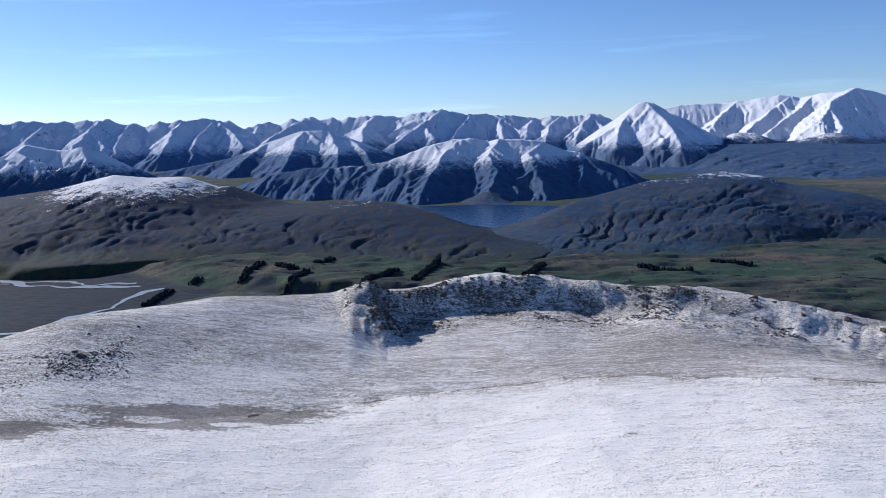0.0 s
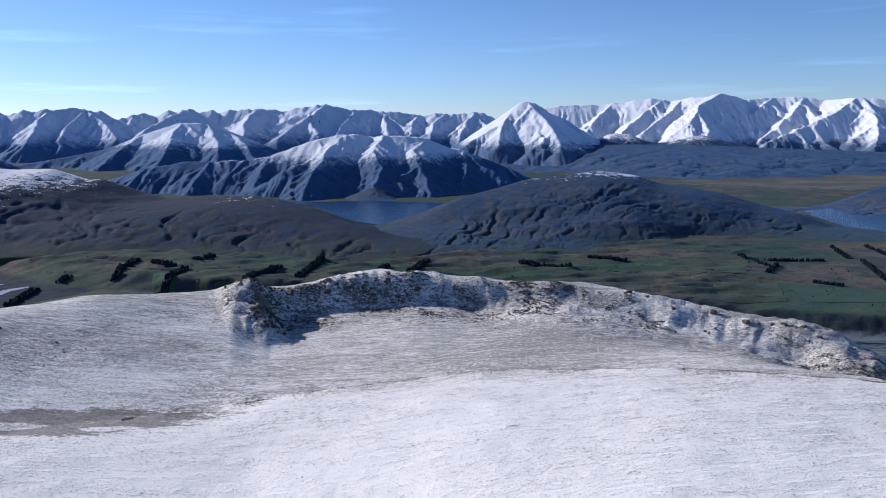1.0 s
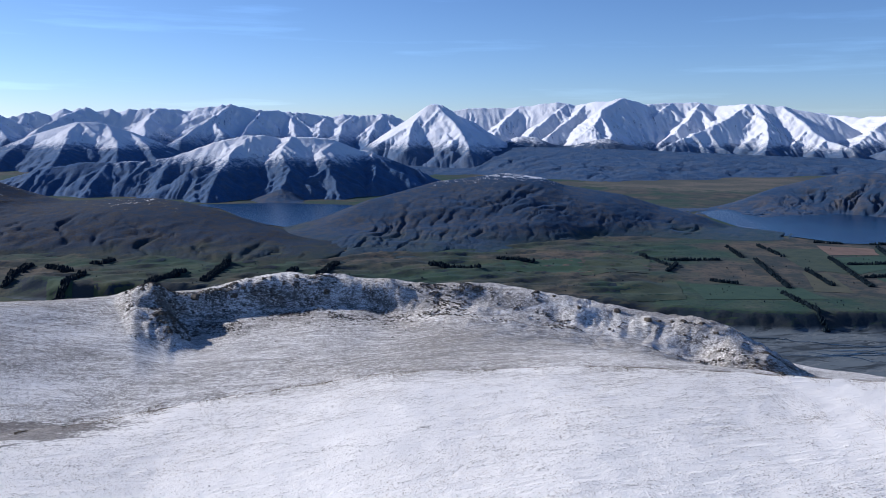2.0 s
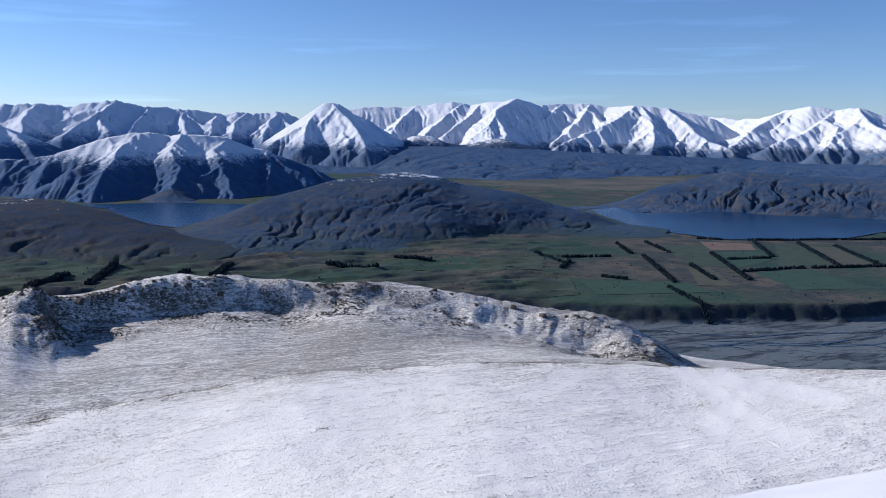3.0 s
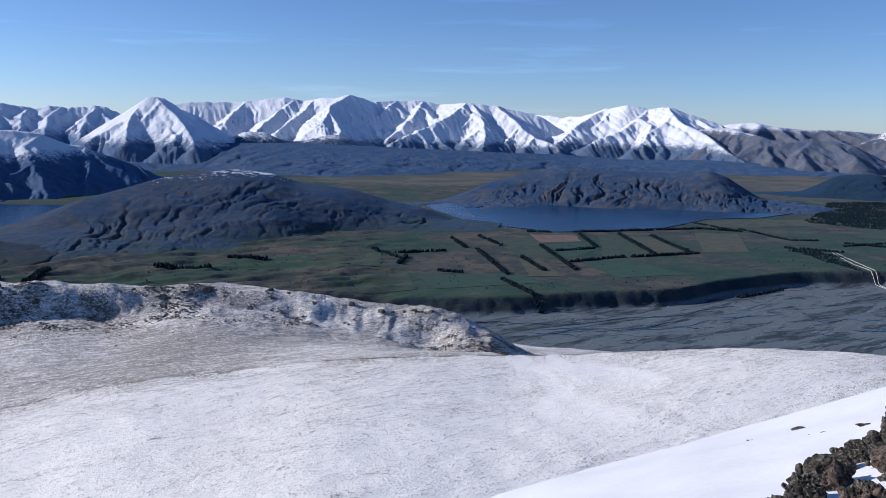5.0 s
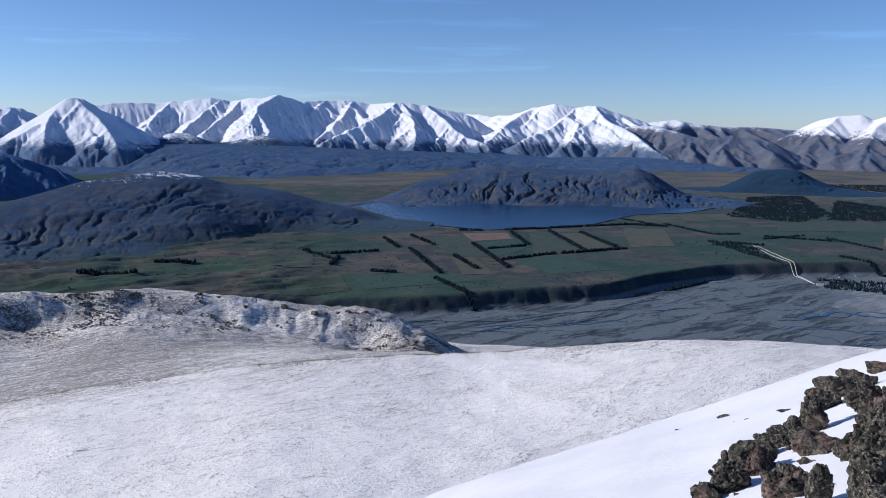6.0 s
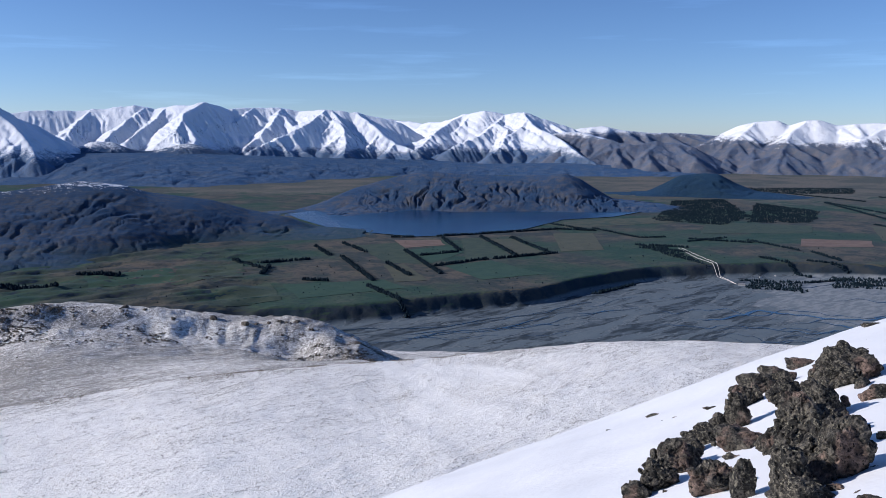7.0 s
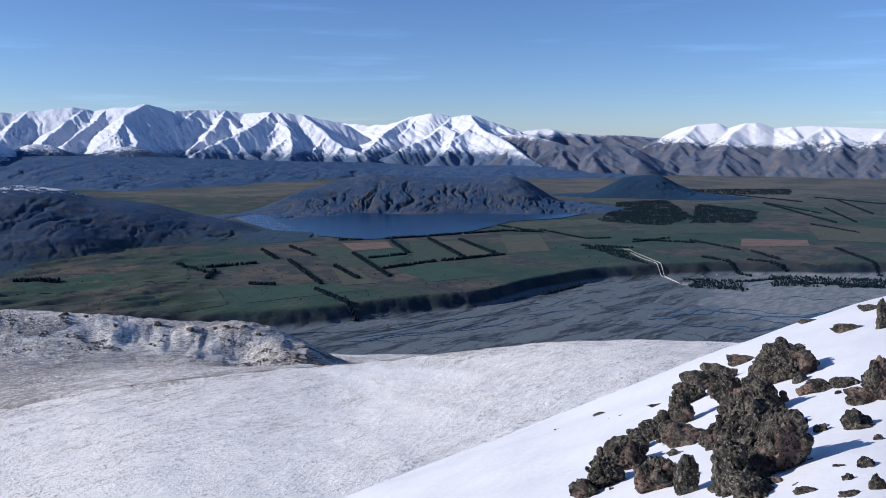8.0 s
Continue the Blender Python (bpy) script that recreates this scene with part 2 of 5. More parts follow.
def plateau_material():
    """Thin snow over short tussock, with bare stony patches."""
    m = Mat("snowy_tussock", 0.9, 0.15)
    lip, hollow, face, drift = m.mask("lip"), m.mask("hollow"), m.mask("face"), m.mask("drift")
    a = m.noise(46, 5, 0.6, m.pos(0.6, 1.5, 1.0, 8))
    b = m.noise(8.0, 6, 0.7, m.pos(0.6, 1.9, 1.0, -15))
    c = m.noise(1.1, 4, 0.75)
    d = m.noise(0.3, 2, 0.6)
    streak = m.noise(2.6, 5, 0.65, m.pos(0.3, 1.5, 1.0, -9), 0.8)
    speck = m.noise(1.3, 4, 0.8, None, 0.3)

    def off(v, k):
        return m.math("MULTIPLY", m.math("SUBTRACT", v, 0.5), k)

    def add(*vs):
        out = vs[0]
        for v in vs[1:]:
            out = m.math("ADD", out, v)
        return out

    cover = add(off(a, 0.5), off(b, 0.6), off(streak, 0.9), off(c, 1.2), off(d, 2.4))
    cover = add(cover, m.math("MULTIPLY", hollow, 0.38), m.math("MULTIPLY", lip, 0.2), m.math("MULTIPLY", face, 0.1), m.math("MULTIPLY", drift, -2.0))
    tufts = m.range(cover, 0.21, 0.52, 0.0, 0.85)
    stony = m.math("MAXIMUM", m.blob(*polar(-17.0, 184.0), 40, 13, 12), m.blob(*polar(-29.5, 178.0), 18, 9, 20))
    wash = m.math("MAXIMUM", m.blob(*polar(-20.4, 184.0), 8.0, 3.4, 12), m.blob(*polar(-14.9, 177.0), 8.0, 2.4, 10))
    stony = m.math("SUBTRACT", stony, m.math("MULTIPLY", m.range(add(wash, off(b, 2.0), off(streak, 2.0)), 0.4, 0.75), 1.4))
    stony = m.range(add(stony, off(b, 2.2), off(c, 1.6)), 0.38, 0.62)
    bare = m.math("MAXIMUM", tufts, m.math("MULTIPLY", stony, m.range(d, 0.3, 0.6, 0.95, 0.6)))
    straw = m.mix(m.range(c, 0.35, 0.65), (0.24, 0.225, 0.20), (0.14, 0.132, 0.122))
    straw = m.mix(stony, straw, m.mix(m.range(c, 0.35, 0.65), (0.085, 0.064, 0.052), (0.04, 0.032, 0.028)))
    # broken rock and low scrub that show through on the ridge
    steep = m.range(m.upness(), 0.9, 0.5)
    rock = m.range(add(m.math("MULTIPLY", steep, 0.27), off(add(c, d), 0.6), off(speck, 1.7), m.math("MULTIPLY", face, 0.2), off(b, 0.7)), 0.47, 0.64, 0.0, 0.85)
    rock = m.math("MULTIPLY", rock, m.math("MAXIMUM", m.range(face, 0.02, 0.3), m.range(steep, 0.3, 0.6)))
    col = m.mix(bare, (0.88, 0.875, 0.85), straw)
    col = m.mix(rock, col, m.mix(m.range(c, 0.35, 0.65), (0.035, 0.034, 0.034), (0.15, 0.135, 0.115)))
    m.colour(col)
    m.bump(add(m.math("MULTIPLY", d, 0.3), b, m.math("MULTIPLY", c, 0.5), m.math("MULTIPLY", streak, 0.7)), 0.65, 0.68)
    return m.m


def snow_material():
    m = Mat("packed_snow", 0.6, 0.3)
    a, b = m.noise(2.2, 4, 0.5, m.pos(1.0, 2.2, 1.0, 35)), m.noise(0.05, 3)
    m.colour(m.mix(a, (0.74, 0.76, 0.80), (0.82, 0.83, 0.85)))
    m.bump(m.math("ADD", a, m.math("MULTIPLY", b, 0.06)), 0.10, 0.6)
    return m.m


MAT_SNOW = snow_material()


def rock_material():
    """Dark greywacke with lichen and rusty faces."""
    m = Mat("lichened_rock", 0.85, 0.3)
    a, b, c = m.noise(0.55, 4, 0.6), m.noise(0.10, 5, 0.75), m.noise(0.028, 3, 0.7)
    col = m.mix(m.range(b, 0.44, 0.66), (0.026, 0.025, 0.022), (0.17, 0.152, 0.125))
    col = m.mix(m.range(a, 0.54, 0.62), col, m.mix(m.range(b, 0.35, 0.65), (0.09, 0.065, 0.052), (0.30, 0.215, 0.17)))
    col = m.mix(m.math("MULTIPLY", m.range(c, 0.54, 0.62), m.range(a, 0.60, 0.45)), col, (0.24, 0.22, 0.165))
    col = m.mix(m.range(c, 0.44, 0.36), col, (0.012, 0.012, 0.011))
    m.colour(col)
    m.bump(m.math("ADD", b, m.math("MULTIPLY", c, 0.5)), 0.08, 1.0)
    return m.m


MAT_ROCK = rock_material()
MAT_PLATEAU = plateau_material()


# ------------------------------------------------------------ near ground: summit slope, plateau, rocky ridge
BROW = [(-50, 18.4), (-29, 17.8), (-19, 18.7), (-8.5, 18.7), (2.4, 17.7), (10.4, 16.9), (19.7, 16.55), (28.7, 16.0), (36.5, 15.95), (44.5, 15.2), (56, 13.9), (66, 13.3), (90, 12.5)]
CREST = [(-50, 13.5), (-28.8, 12.07), (-25.5, 11.46), (-22, 11.13), (-15, 10.87), (-8, 11.13), (-5.4, 10.88), (-2.2, 11.0), (0.6, 10.5), (4.1, 10.2), (8.4, 10.5), (13, 11.08),
         (16, 11.02), (19.6, 11.34), (23, 11.9), (26.4, 12.5), (29.2, 12.87), (33.1, 13.3), (36.3, 14.66), (38.3, 15.7), (44, 16.5), (90, 18)]
EDGE = [(-100, 34), (-60, 38), (-10, 36), (20, 31), (38.3, 25.0), (46.5, 22.35), (54.5, 19.45), (62.1, 15.75), (69, 12.2), (74.3, 9.75), (85, 7.0), (110, 6), (150, 8), (190, 16), (230, 27)]


CREST_D = [(-180, 240), (-50, 235), (-28, 245), (-15, 278), (5, 300), (20, 296), (30, 288), (38, 270), (50, 262), (90, 270), (180, 240)]
BROW_D = [(-180, 180), (-30, 170), (0, 195), (30, 195), (60, 215), (90, 235), (180, 180)]


def curve(table, az, blur=0.8):
    """A table over the bearing, smoothed."""
    t = np.array(table, float)
    return sum(np.interp(az + blur * o, t[:, 0], t[:, 1], period=360) * w for o, w in ((-1.5, 0.1), (-1, 0.15), (-0.5, 0.16), (0, 0.18), (0.5, 0.16), (1, 0.15), (1.5, 0.1)))


def near_height(az, r):
    """Height of the ground round the summit, from controls along each bearing."""
    x, y = polar(az, r)
    edge_d = 22.0 + 2.0 * np.sin(np.radians(az * 7))
    edge_z = H - edge_d * np.tan(np.radians(curve(EDGE, az, 1.5)))
    brow_d = curve(BROW_D, az, 6)
    brow_z = H - brow_d * np.tan(np.radians(curve(BROW, az, 2.5)))
    crest_d = curve(CREST_D, az, 4)
    crest_z = H - crest_d * np.tan(np.radians(curve(CREST, az, 0.8)))
    lee = curve([(-180, 0), (-30, 0.0), (-8, 0.3), (3, 2.0), (30, 3.0), (40, 3.0), (60, 5), (180, 0)], az, 4)
    open_side = smooth(36, 42, az)
    scarp = smooth(-7, -4, az) * smooth(37, 31, az)
    hollow_z = brow_z - lee - open_side * 9
    foot_z = np.minimum(crest_z - 2.6 - 5.8 * scarp * (1 - 0.6 * smooth(9, 15, az) * smooth(33, 28, az)), np.maximum(hollow_z + 0.5, crest_z - 9))
    gentle = crest_z - (crest_z - hollow_z) * 27 / np.maximum(crest_d - brow_d - 13, 30)
    foot_z = np.where(az < 0, gentle + (foot_z - gentle) * scarp, foot_z)
    foot_z = foot_z + (hollow_z - 4 - foot_z) * smooth(35.5, 41, az)
    rs = [np.zeros_like(az), np.full_like(az, 4.0), edge_d, edge_d + 9, np.full_like(az, 62.0), np.full_like(az, 105.0), brow_d * 0.8, brow_d,
          brow_d + 2.5, brow_d + 13, crest_d - 27 + 11 * scarp, crest_d - 2, crest_d + 2, crest_d + 14, crest_d + 90, crest_d + 230, crest_d + 420]
    plat = brow_z + 1.2
    zs = [np.full_like(az, H - 1.6), H - 1.6 - (H - 1.6 - edge_z) * (4.0 / edge_d) ** 1.1, edge_z, edge_z - 8, H - 62 * 0.62 + 0 * az, np.minimum(plat + 3.5, H - 105 * np.tan(np.radians(26.5))) + 0 * az,
          plat + 0.6, brow_z, brow_z - np.minimum(0.3 + 0.8 * lee, 2.0), hollow_z, foot_z, crest_z, crest_z, crest_z - 2.5, crest_z - 38, crest_z * 0 + 12, crest_z * 0 - 12]
    rs, zs = np.stack(rs), np.stack(zs)
    out = np.empty(np.broadcast(az, r).shape)
    # monotone cubic through the controls of each bearing
    dr = np.diff(rs, axis=0)
    s = np.diff(zs, axis=0) / dr
    m = np.zeros_like(zs)
    m[1:-1] = np.where(s[:-1] * s[1:] > 0, 2 * s[:-1] * s[1:] / (s[:-1] + s[1:] + 1e-9), 0)
    m[0], m[-1] = s[0], s[-1]
    for i in range(len(rs) - 1):
        inside = (r >= rs[i]) & (r <= rs[i + 1])
        t = np.clip((r - rs[i]) / dr[i], 0, 1)
        v = (2 * t**3 - 3 * t**2 + 1) * zs[i] + (t**3 - 2 * t**2 + t) * dr[i] * m[i] + (-2 * t**3 + 3 * t**2) * zs[i + 1] + (t**3 - t**2) * dr[i] * m[i + 1]
        out = np.where(inside, v, out)
    # spur of rock that juts from the ridge toward the plateau, sharp along its top
    side = np.radians(az + 4.2 + 1.2 * smooth(240, 290, r)) * r
    knob = 5.0 * smooth(236, 264, r) * smooth(300, 276, r) * np.clip(1 - np.abs(side + 0.6 * fbm(x, y, 9, 2, 28)) / np.where(side < 0, 11.5, 7.0), 0, 1) ** 0.9
    rough = smooth(30, 110, r)
    crag = smooth(crest_d - 60, crest_d - 8, r) * smooth(38.5, 33, az)
    rocky = smooth(-0.25, 0.4, fbm(x, y, 45, 2, 33)) * (0.35 + 0.65 * scarp)
    n = 0.4 * fbm(x, y, 30, 4, 11) + 0.10 * fbm(x, y, 6.0, 3, 12) + crag * rocky * (0.8 * ridged(x, y, 19, 4, 21) + 0.35 * ridged(x, y, 4.0, 3, 25) - 0.2)
    n = n + 0.8 * np.clip(knob, 0, 2) / 2 * ridged(x, y, 5, 4, 29)
    n = n + smooth(crest_d - 75, crest_d - 30, r) * smooth(10, 16, az) * smooth(40, 36, az) * (0.85 * ridged(x + 0.5 * y, y, 24, 4, 41) - 0.25)
    n = n + smooth(crest_d - 60, crest_d - 20, r) * smooth(26, 30, az) * smooth(40, 37, az) * (0.65 * ridged(x, y, 9, 4, 43) - 0.1)
    return out + knob + rough * n + (1 - rough) * 0.06 * fbm(x, y, 3.5, 3, 7) * smooth(1, 5, r)


DRIFTS = [(38.3, 16.2, 40.0, 17.05), (40.0, 17.05, 41.4, 18.1), (41.4, 18.1, 40.4, 19.5), (41.4, 18.1, 43.4, 19.1), (43.4, 19.1, 45.6, 19.3), (42.6, 16.4, 47.2, 16.8), (40.6, 16.1, 43.0, 17.0)]


def cover_masks(az, r, z):
    """Where the plateau's lip is scoured, its hollow thinly covered, its ridge stony and snow drifted in."""
    brow, crest = curve(BROW_D, az, 6), curve(CREST_D, az, 4)
    x, y = polar(az, r)
    lip = np.exp(-((r - brow + 3) / 9.0) ** 2) * smooth(-0.4, 0.3, fbm(x, y, 35, 3, 71)) + 0.5 * np.exp(-((r - brow + 12) / 20.0) ** 2)
    hollow = smooth(brow, brow + 6, r) * (0.62 + 0.5 * smooth(-0.55, 0.35, fbm(x / 2, y, 40, 3, 72)) + 0.3 * smooth(9, 14, az) * smooth(38, 34, az))
    face = smooth(crest - 48, crest - 20, r) * smooth(41, 37, az) * (1 - 0.55 * smooth(11, 17, az) * smooth(36, 32, az)) * (0.35 + 0.65 * smooth(-9, -5, az)) * (0.45 + 0.55 * smooth(-0.35, 0.35, fbm(x, y, 28, 3, 73)))
    kx, ky = polar(-4.3, 270.0)
    face = np.maximum(face, 1.25 * smooth(9, 3, np.hypot(x - kx, (y - ky) / 1.6)))
    down = np.degrees(np.arctan2(H - z, np.maximum(r, 1)))
    drift = np.zeros_like(x)
    for a0, d0, a1, d1 in DRIFTS:
        t = np.clip(((az - a0) * (a1 - a0) + (down - d0) * (d1 - d0)) / ((a1 - a0) ** 2 + (d1 - d0) ** 2), 0, 1)
        gap = np.hypot(az - a0 - t * (a1 - a0), 1.6 * (down - d0 - t * (d1 - d0))) + 0.2 * fbm(x, y, 8, 3, 74)
        drift = np.maximum(drift, np.exp(-(gap / 0.5) ** 2))
    return {"lip": lip, "hollow": hollow, "face": face, "drift": drift}


def bearings(lo, hi, fine, coarse):
    """Bearings all the way round, fine between lo and hi."""
    return np.concatenate([np.arange(-180, lo, coarse), np.arange(lo, hi, fine), np.arange(hi, 180, coarse), [180.0]])


def near_ground():
    az = bearings(-34, 80, 0.15, 4.0)
    A, R = np.meshgrid(az, 40 * 1.0092 ** np.arange(0, 282))
    X, Y = polar(A, R)
    Z = near_height(A, R)
    ground = sheet("ground_ridge", X, Y, Z, MAT_PLATEAU)
    for name, values in cover_masks(A, R, Z).items():
        ground.data.attributes.new(name, "FLOAT", "POINT").data.foreach_set("value", values.astype(np.float32).ravel())
    tagged(ground, "snow-dusted tussock plateau and rocky ridge below the summit", "ground", kind="structure")
    A, R = np.meshgrid(bearings(20, 96, 0.3, 4.0), np.concatenate([[0.0], np.arange(0.4, 41.0, 0.35)]))
    X, Y = polar(A, R)
    tagged(sheet("ground_summit", X, Y, near_height(A, R) + 0.02, MAT_SNOW), "smooth wind-packed snow slope on the summit", "ground", kind="structure")


near_ground()

# ------------------------------------------------------------ valley floor
SCARP = [(-180, 1500), (-60, 1500), (-28.4, 1095), (-24.3, 995), (-19.6, 891), (-18.6, 819), (-10.5, 758), (0, 700), (17, 650), (32.7, 630), (40.5, 656), (48.4, 710), (52.4, 780), (55.5, 849), (61.8, 908), (74.2, 998), (95, 1200), (180, 1500)]
TERRACE = 12.0


def valley_height(az, r):
    x, y = polar(az, r)
    s = curve(SCARP, az) + 10 * fbm(x, y, 130, 2, 5) + 2.5 * ridged(x, y, 30, 3, 6)
    t = smooth(0, 19 + 150 * smooth(-9, -20, az), r - s)
    rolling = t * smooth(33, 27, az) * smooth(-40, -20, az) * smooth(1150, 950, r)
    return TERRACE * t + t * 0.3 * fbm(x, y, 60, 4, 8) + rolling * (3.0 * ridged(x * 0.8 + 0.3 * y, y * 2.0, 75, 4, 15) - 0.9 + 1.6 * fbm(x, y, 120, 2, 18)) + (1 - t) * 0.35 * fbm(x, y, 40, 4, 9)


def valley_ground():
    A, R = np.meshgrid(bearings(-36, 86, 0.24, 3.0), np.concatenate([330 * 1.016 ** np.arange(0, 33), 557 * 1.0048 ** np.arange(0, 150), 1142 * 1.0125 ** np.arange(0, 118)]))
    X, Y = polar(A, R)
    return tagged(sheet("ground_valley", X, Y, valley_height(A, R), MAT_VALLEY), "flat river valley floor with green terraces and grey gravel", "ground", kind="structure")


valley_ground()


def water_sheet(name, outline, z, label):
    """A level lake from the bearings and dips of its shore."""
    bm = bmesh.new()
    vs = [bm.verts.new(spot(a, dn, z)) for a, dn in outline]
    bmesh.ops.triangle_fill(bm, edges=[bm.edges.new((vs[i], vs[(i + 1) % len(vs)])) for i in range(len(vs))], use_beauty=True, normal=(0, 0, 1))
    for f in bm.faces:
        if f.normal.z < 0:
            f.normal_flip()
    me = bpy.data.meshes.new(name)
    bm.to_mesh(me)
    bm.free()
    me.materials.append(MAT_WATER)
    return tagged(new(name, me), label, "lake", kind="structure")


water_sheet("water_lake", [(31.5, 5.6), (32.15, 5.93), (34.1, 6.54), (36.5, 6.9), (40.3, 7.23), (44, 7.06), (47.7, 6.68), (50.4, 5.98), (53.8, 5.7), (56.9, 5.05), (56.5, 4.72), (53, 4.6), (48, 4.7), (41, 4.9), (35, 5.2)], TERRACE + 0.9, "deep blue mountain lake with still water")
water_sheet("water_far_lake", [(-2.5, 5.2), (-0.86, 5.5), (1.46, 6.5), (3.8, 6.9), (6.5, 6.6), (9, 6.0), (8, 5.4), (3, 5.2)], TERRACE + 0.9, "dark blue lake arm between hills")


# ------------------------------------------------------------ mountains
def massif(name, crest, front, back, material, label, seed, base=4.0, k=0.72, step=0.09, rstep=6.5, spur=0.55, fall=0.42, wave=0.6, sub=True, lump=0.3, dome=(), power=1.5, gully=6.0, grain=26.0, jag=0.0, ribs=3.5, slant=0.4, arms=(), reach=2.2):
    """A mountain built from a branching tree of ridges. crest: bearing, degrees above the eye's level and distance of points on its main ridge;
    arms: spurs that leave it, as bearings and degrees, which come forward by reach for each metre that they fall."""
    rng = random.Random(seed)
    c = np.array(crest, float)
    # denser crest
    a = np.arange(c[0, 0], c[-1, 0] + 1e-6, max(0.14, (c[-1, 0] - c[0, 0]) / 300) if not dome else max(0.25, (c[-1, 0] - c[0, 0]) / 160))
    el, dd = np.interp(a, c[:, 0], c[:, 1]), np.interp(a, c[:, 0], c[:, 2])
    el = el + jag * (ridged(a, a * 0 + seed, 1.3, 3, seed + 2) - 0.25)
    cx, cy = polar(a, dd)
    cz = H + dd * np.tan(np.radians(el))
    main, spurs = [], []
    pts = [np.array(p) for p in zip(cx, cy, cz)]
    main += list(zip(pts[:-1], pts[1:]))
    along, nxt, flip = 0.0, 0.0, 1

    def branch(p, heading, length, drop, level):
        q, h = p, heading
        n = 5 if level == 0 else 3
        for i in range(n):
            h += rng.uniform(-0.25, 0.25)
            f = (1.25, 1.1, 0.95, 0.85, 0.85)[i] if n == 5 else (1.1, 1.0, 0.9)[i]
            e = q + np.array([math.cos(h) * length / n, math.sin(h) * length / n, -drop / n * f])
            spurs.append((q, e))
            if sub and level < 2 and i < n - 1:
                for side in (1, -1):
                    if rng.random() < (0.85 if level == 0 else 0.5):
                        left = (e[2] - base)
                        if left > 6:
                            branch(e, h + side * rng.uniform(0.7, 1.15), left / fall * rng.uniform(0.3, 0.55), left * rng.uniform(0.5, 0.75), level + 1)
            q = e

    for arm in arms:
        d0 = float(np.interp(arm[0][0], a, dd))
        z0 = d0 * math.tan(radians(float(np.interp(arm[0][0], a, el))))
        line = []
        for b, e in arm:
            d = (d0 - reach * z0) / (1 - reach * math.tan(radians(e)))
            bx, by = polar(b, d)
            line.append(np.array([float(bx), float(by), H + d * math.tan(radians(e))]))
        # bend each stretch a little, and let side ridges leave it
        path = [line[0]]
        for p, q in zip(line[:-1], line[1:]):
            size = float(np.hypot(*(q - p)[:2]))
            for f in (0.25, 0.5, 0.75):
                path.append(p + (q - p) * f + np.array([rng.uniform(-1, 1), rng.uniform(-1, 1), 0]) * size * 0.035)
            path.append(q)
        main += list(zip(path[:-1], path[1:]))
        for p, q in zip(path[1:-1], path[2:]):
            head, left = math.atan2(q[1] - p[1], q[0] - p[0]), p[2] - base
            for side in (1, -1):
                if left > 8 and rng.random() < 0.6:
                    branch(p, head + side * rng.uniform(0.55, 1.0), left / fall * rng.uniform(0.2, 0.45), left * rng.uniform(0.4, 0.65), 1)

    for i in range(len(pts) - 1):
        seg = pts[i + 1] - pts[i]
        along += float(np.hypot(seg[0], seg[1]))
        if along >= nxt:
            relief = pts[i][2] - base
            nxt = along + max(20.0, relief * spur * rng.uniform(0.7, 1.3))
            head = math.atan2(seg[1], seg[0])
            if arms:
                branch(pts[i], head - math.pi / 2 + rng.uniform(-0.6, 0.6), relief / fall * rng.uniform(0.3, 0.5), relief * rng.uniform(0.45, 0.65), 1)
            for side in ((1,) if arms else (1, -1)):
                branch(pts[i], head + side * (math.pi / 2 + rng.uniform(-0.45, 0.45)), relief / fall * rng.uniform(0.75, 1.1), relief * rng.uniform(0.88, 1.0), 0)
    margin = (3.0, 3.0) if not dome else [math.degrees(math.atan(2.2 * w[1] / p[2])) for w, p in ((dome[1], crest[0]), (dome[-2], crest[-1]))]
    az = np.arange(c[0, 0] - margin[0], c[-1, 0] + margin[1] + 0.01, step)
    lo, hi = c[:, 2].min() - front, min(c[:, 2].max() + back, 4900)
    A, R = np.meshgrid(az, np.arange(lo, hi, rstep))
    X, Y = polar(A, R)
    big = 26 * wave
    WX, WY = X + big * fbm(X, Y, 150, 4, seed), Y + big * fbm(X, Y, 150, 4, seed + 40)
    Z = np.full(X.shape, -60.0, dtype=np.float32)

    def raise_by(segs, PX, PY, kk):
        PX, PY = PX.astype(np.float32), PY.astype(np.float32)
        for p, q in segs:
            reach = max(p[2], q[2]) / kk + 20
            # rows and columns that the segment can touch
            pr, qr = math.hypot(p[0], p[1]), math.hypot(q[0], q[1])
            r0, r1 = np.searchsorted(R[:, 0], (min(pr, qr) - reach, max(pr, qr) + reach))
            pa, qa = math.degrees(math.atan2(p[0], p[1])), math.degrees(math.atan2(q[0], q[1]))
            w = math.degrees(reach / max(min(pr, qr), 1))
            c0, c1 = np.searchsorted(az, (min(pa, qa) - w, max(pa, qa) + w))
            if r0 >= r1 or c0 >= c1:
                continue
            sx, sy = PX[r0:r1, c0:c1], PY[r0:r1, c0:c1]
            ux, uy = q[0] - p[0], q[1] - p[1]
            t = np.clip(((sx - p[0]) * ux + (sy - p[1]) * uy) / (ux * ux + uy * uy + 1e-6), 0, 1)
            d = np.hypot(sx - p[0] - t * ux, sy - p[1] - t * uy)
            z = p[2] + t * (q[2] - p[2]) - kk * d
            np.maximum(Z[r0:r1, c0:c1], z, out=Z[r0:r1, c0:c1])

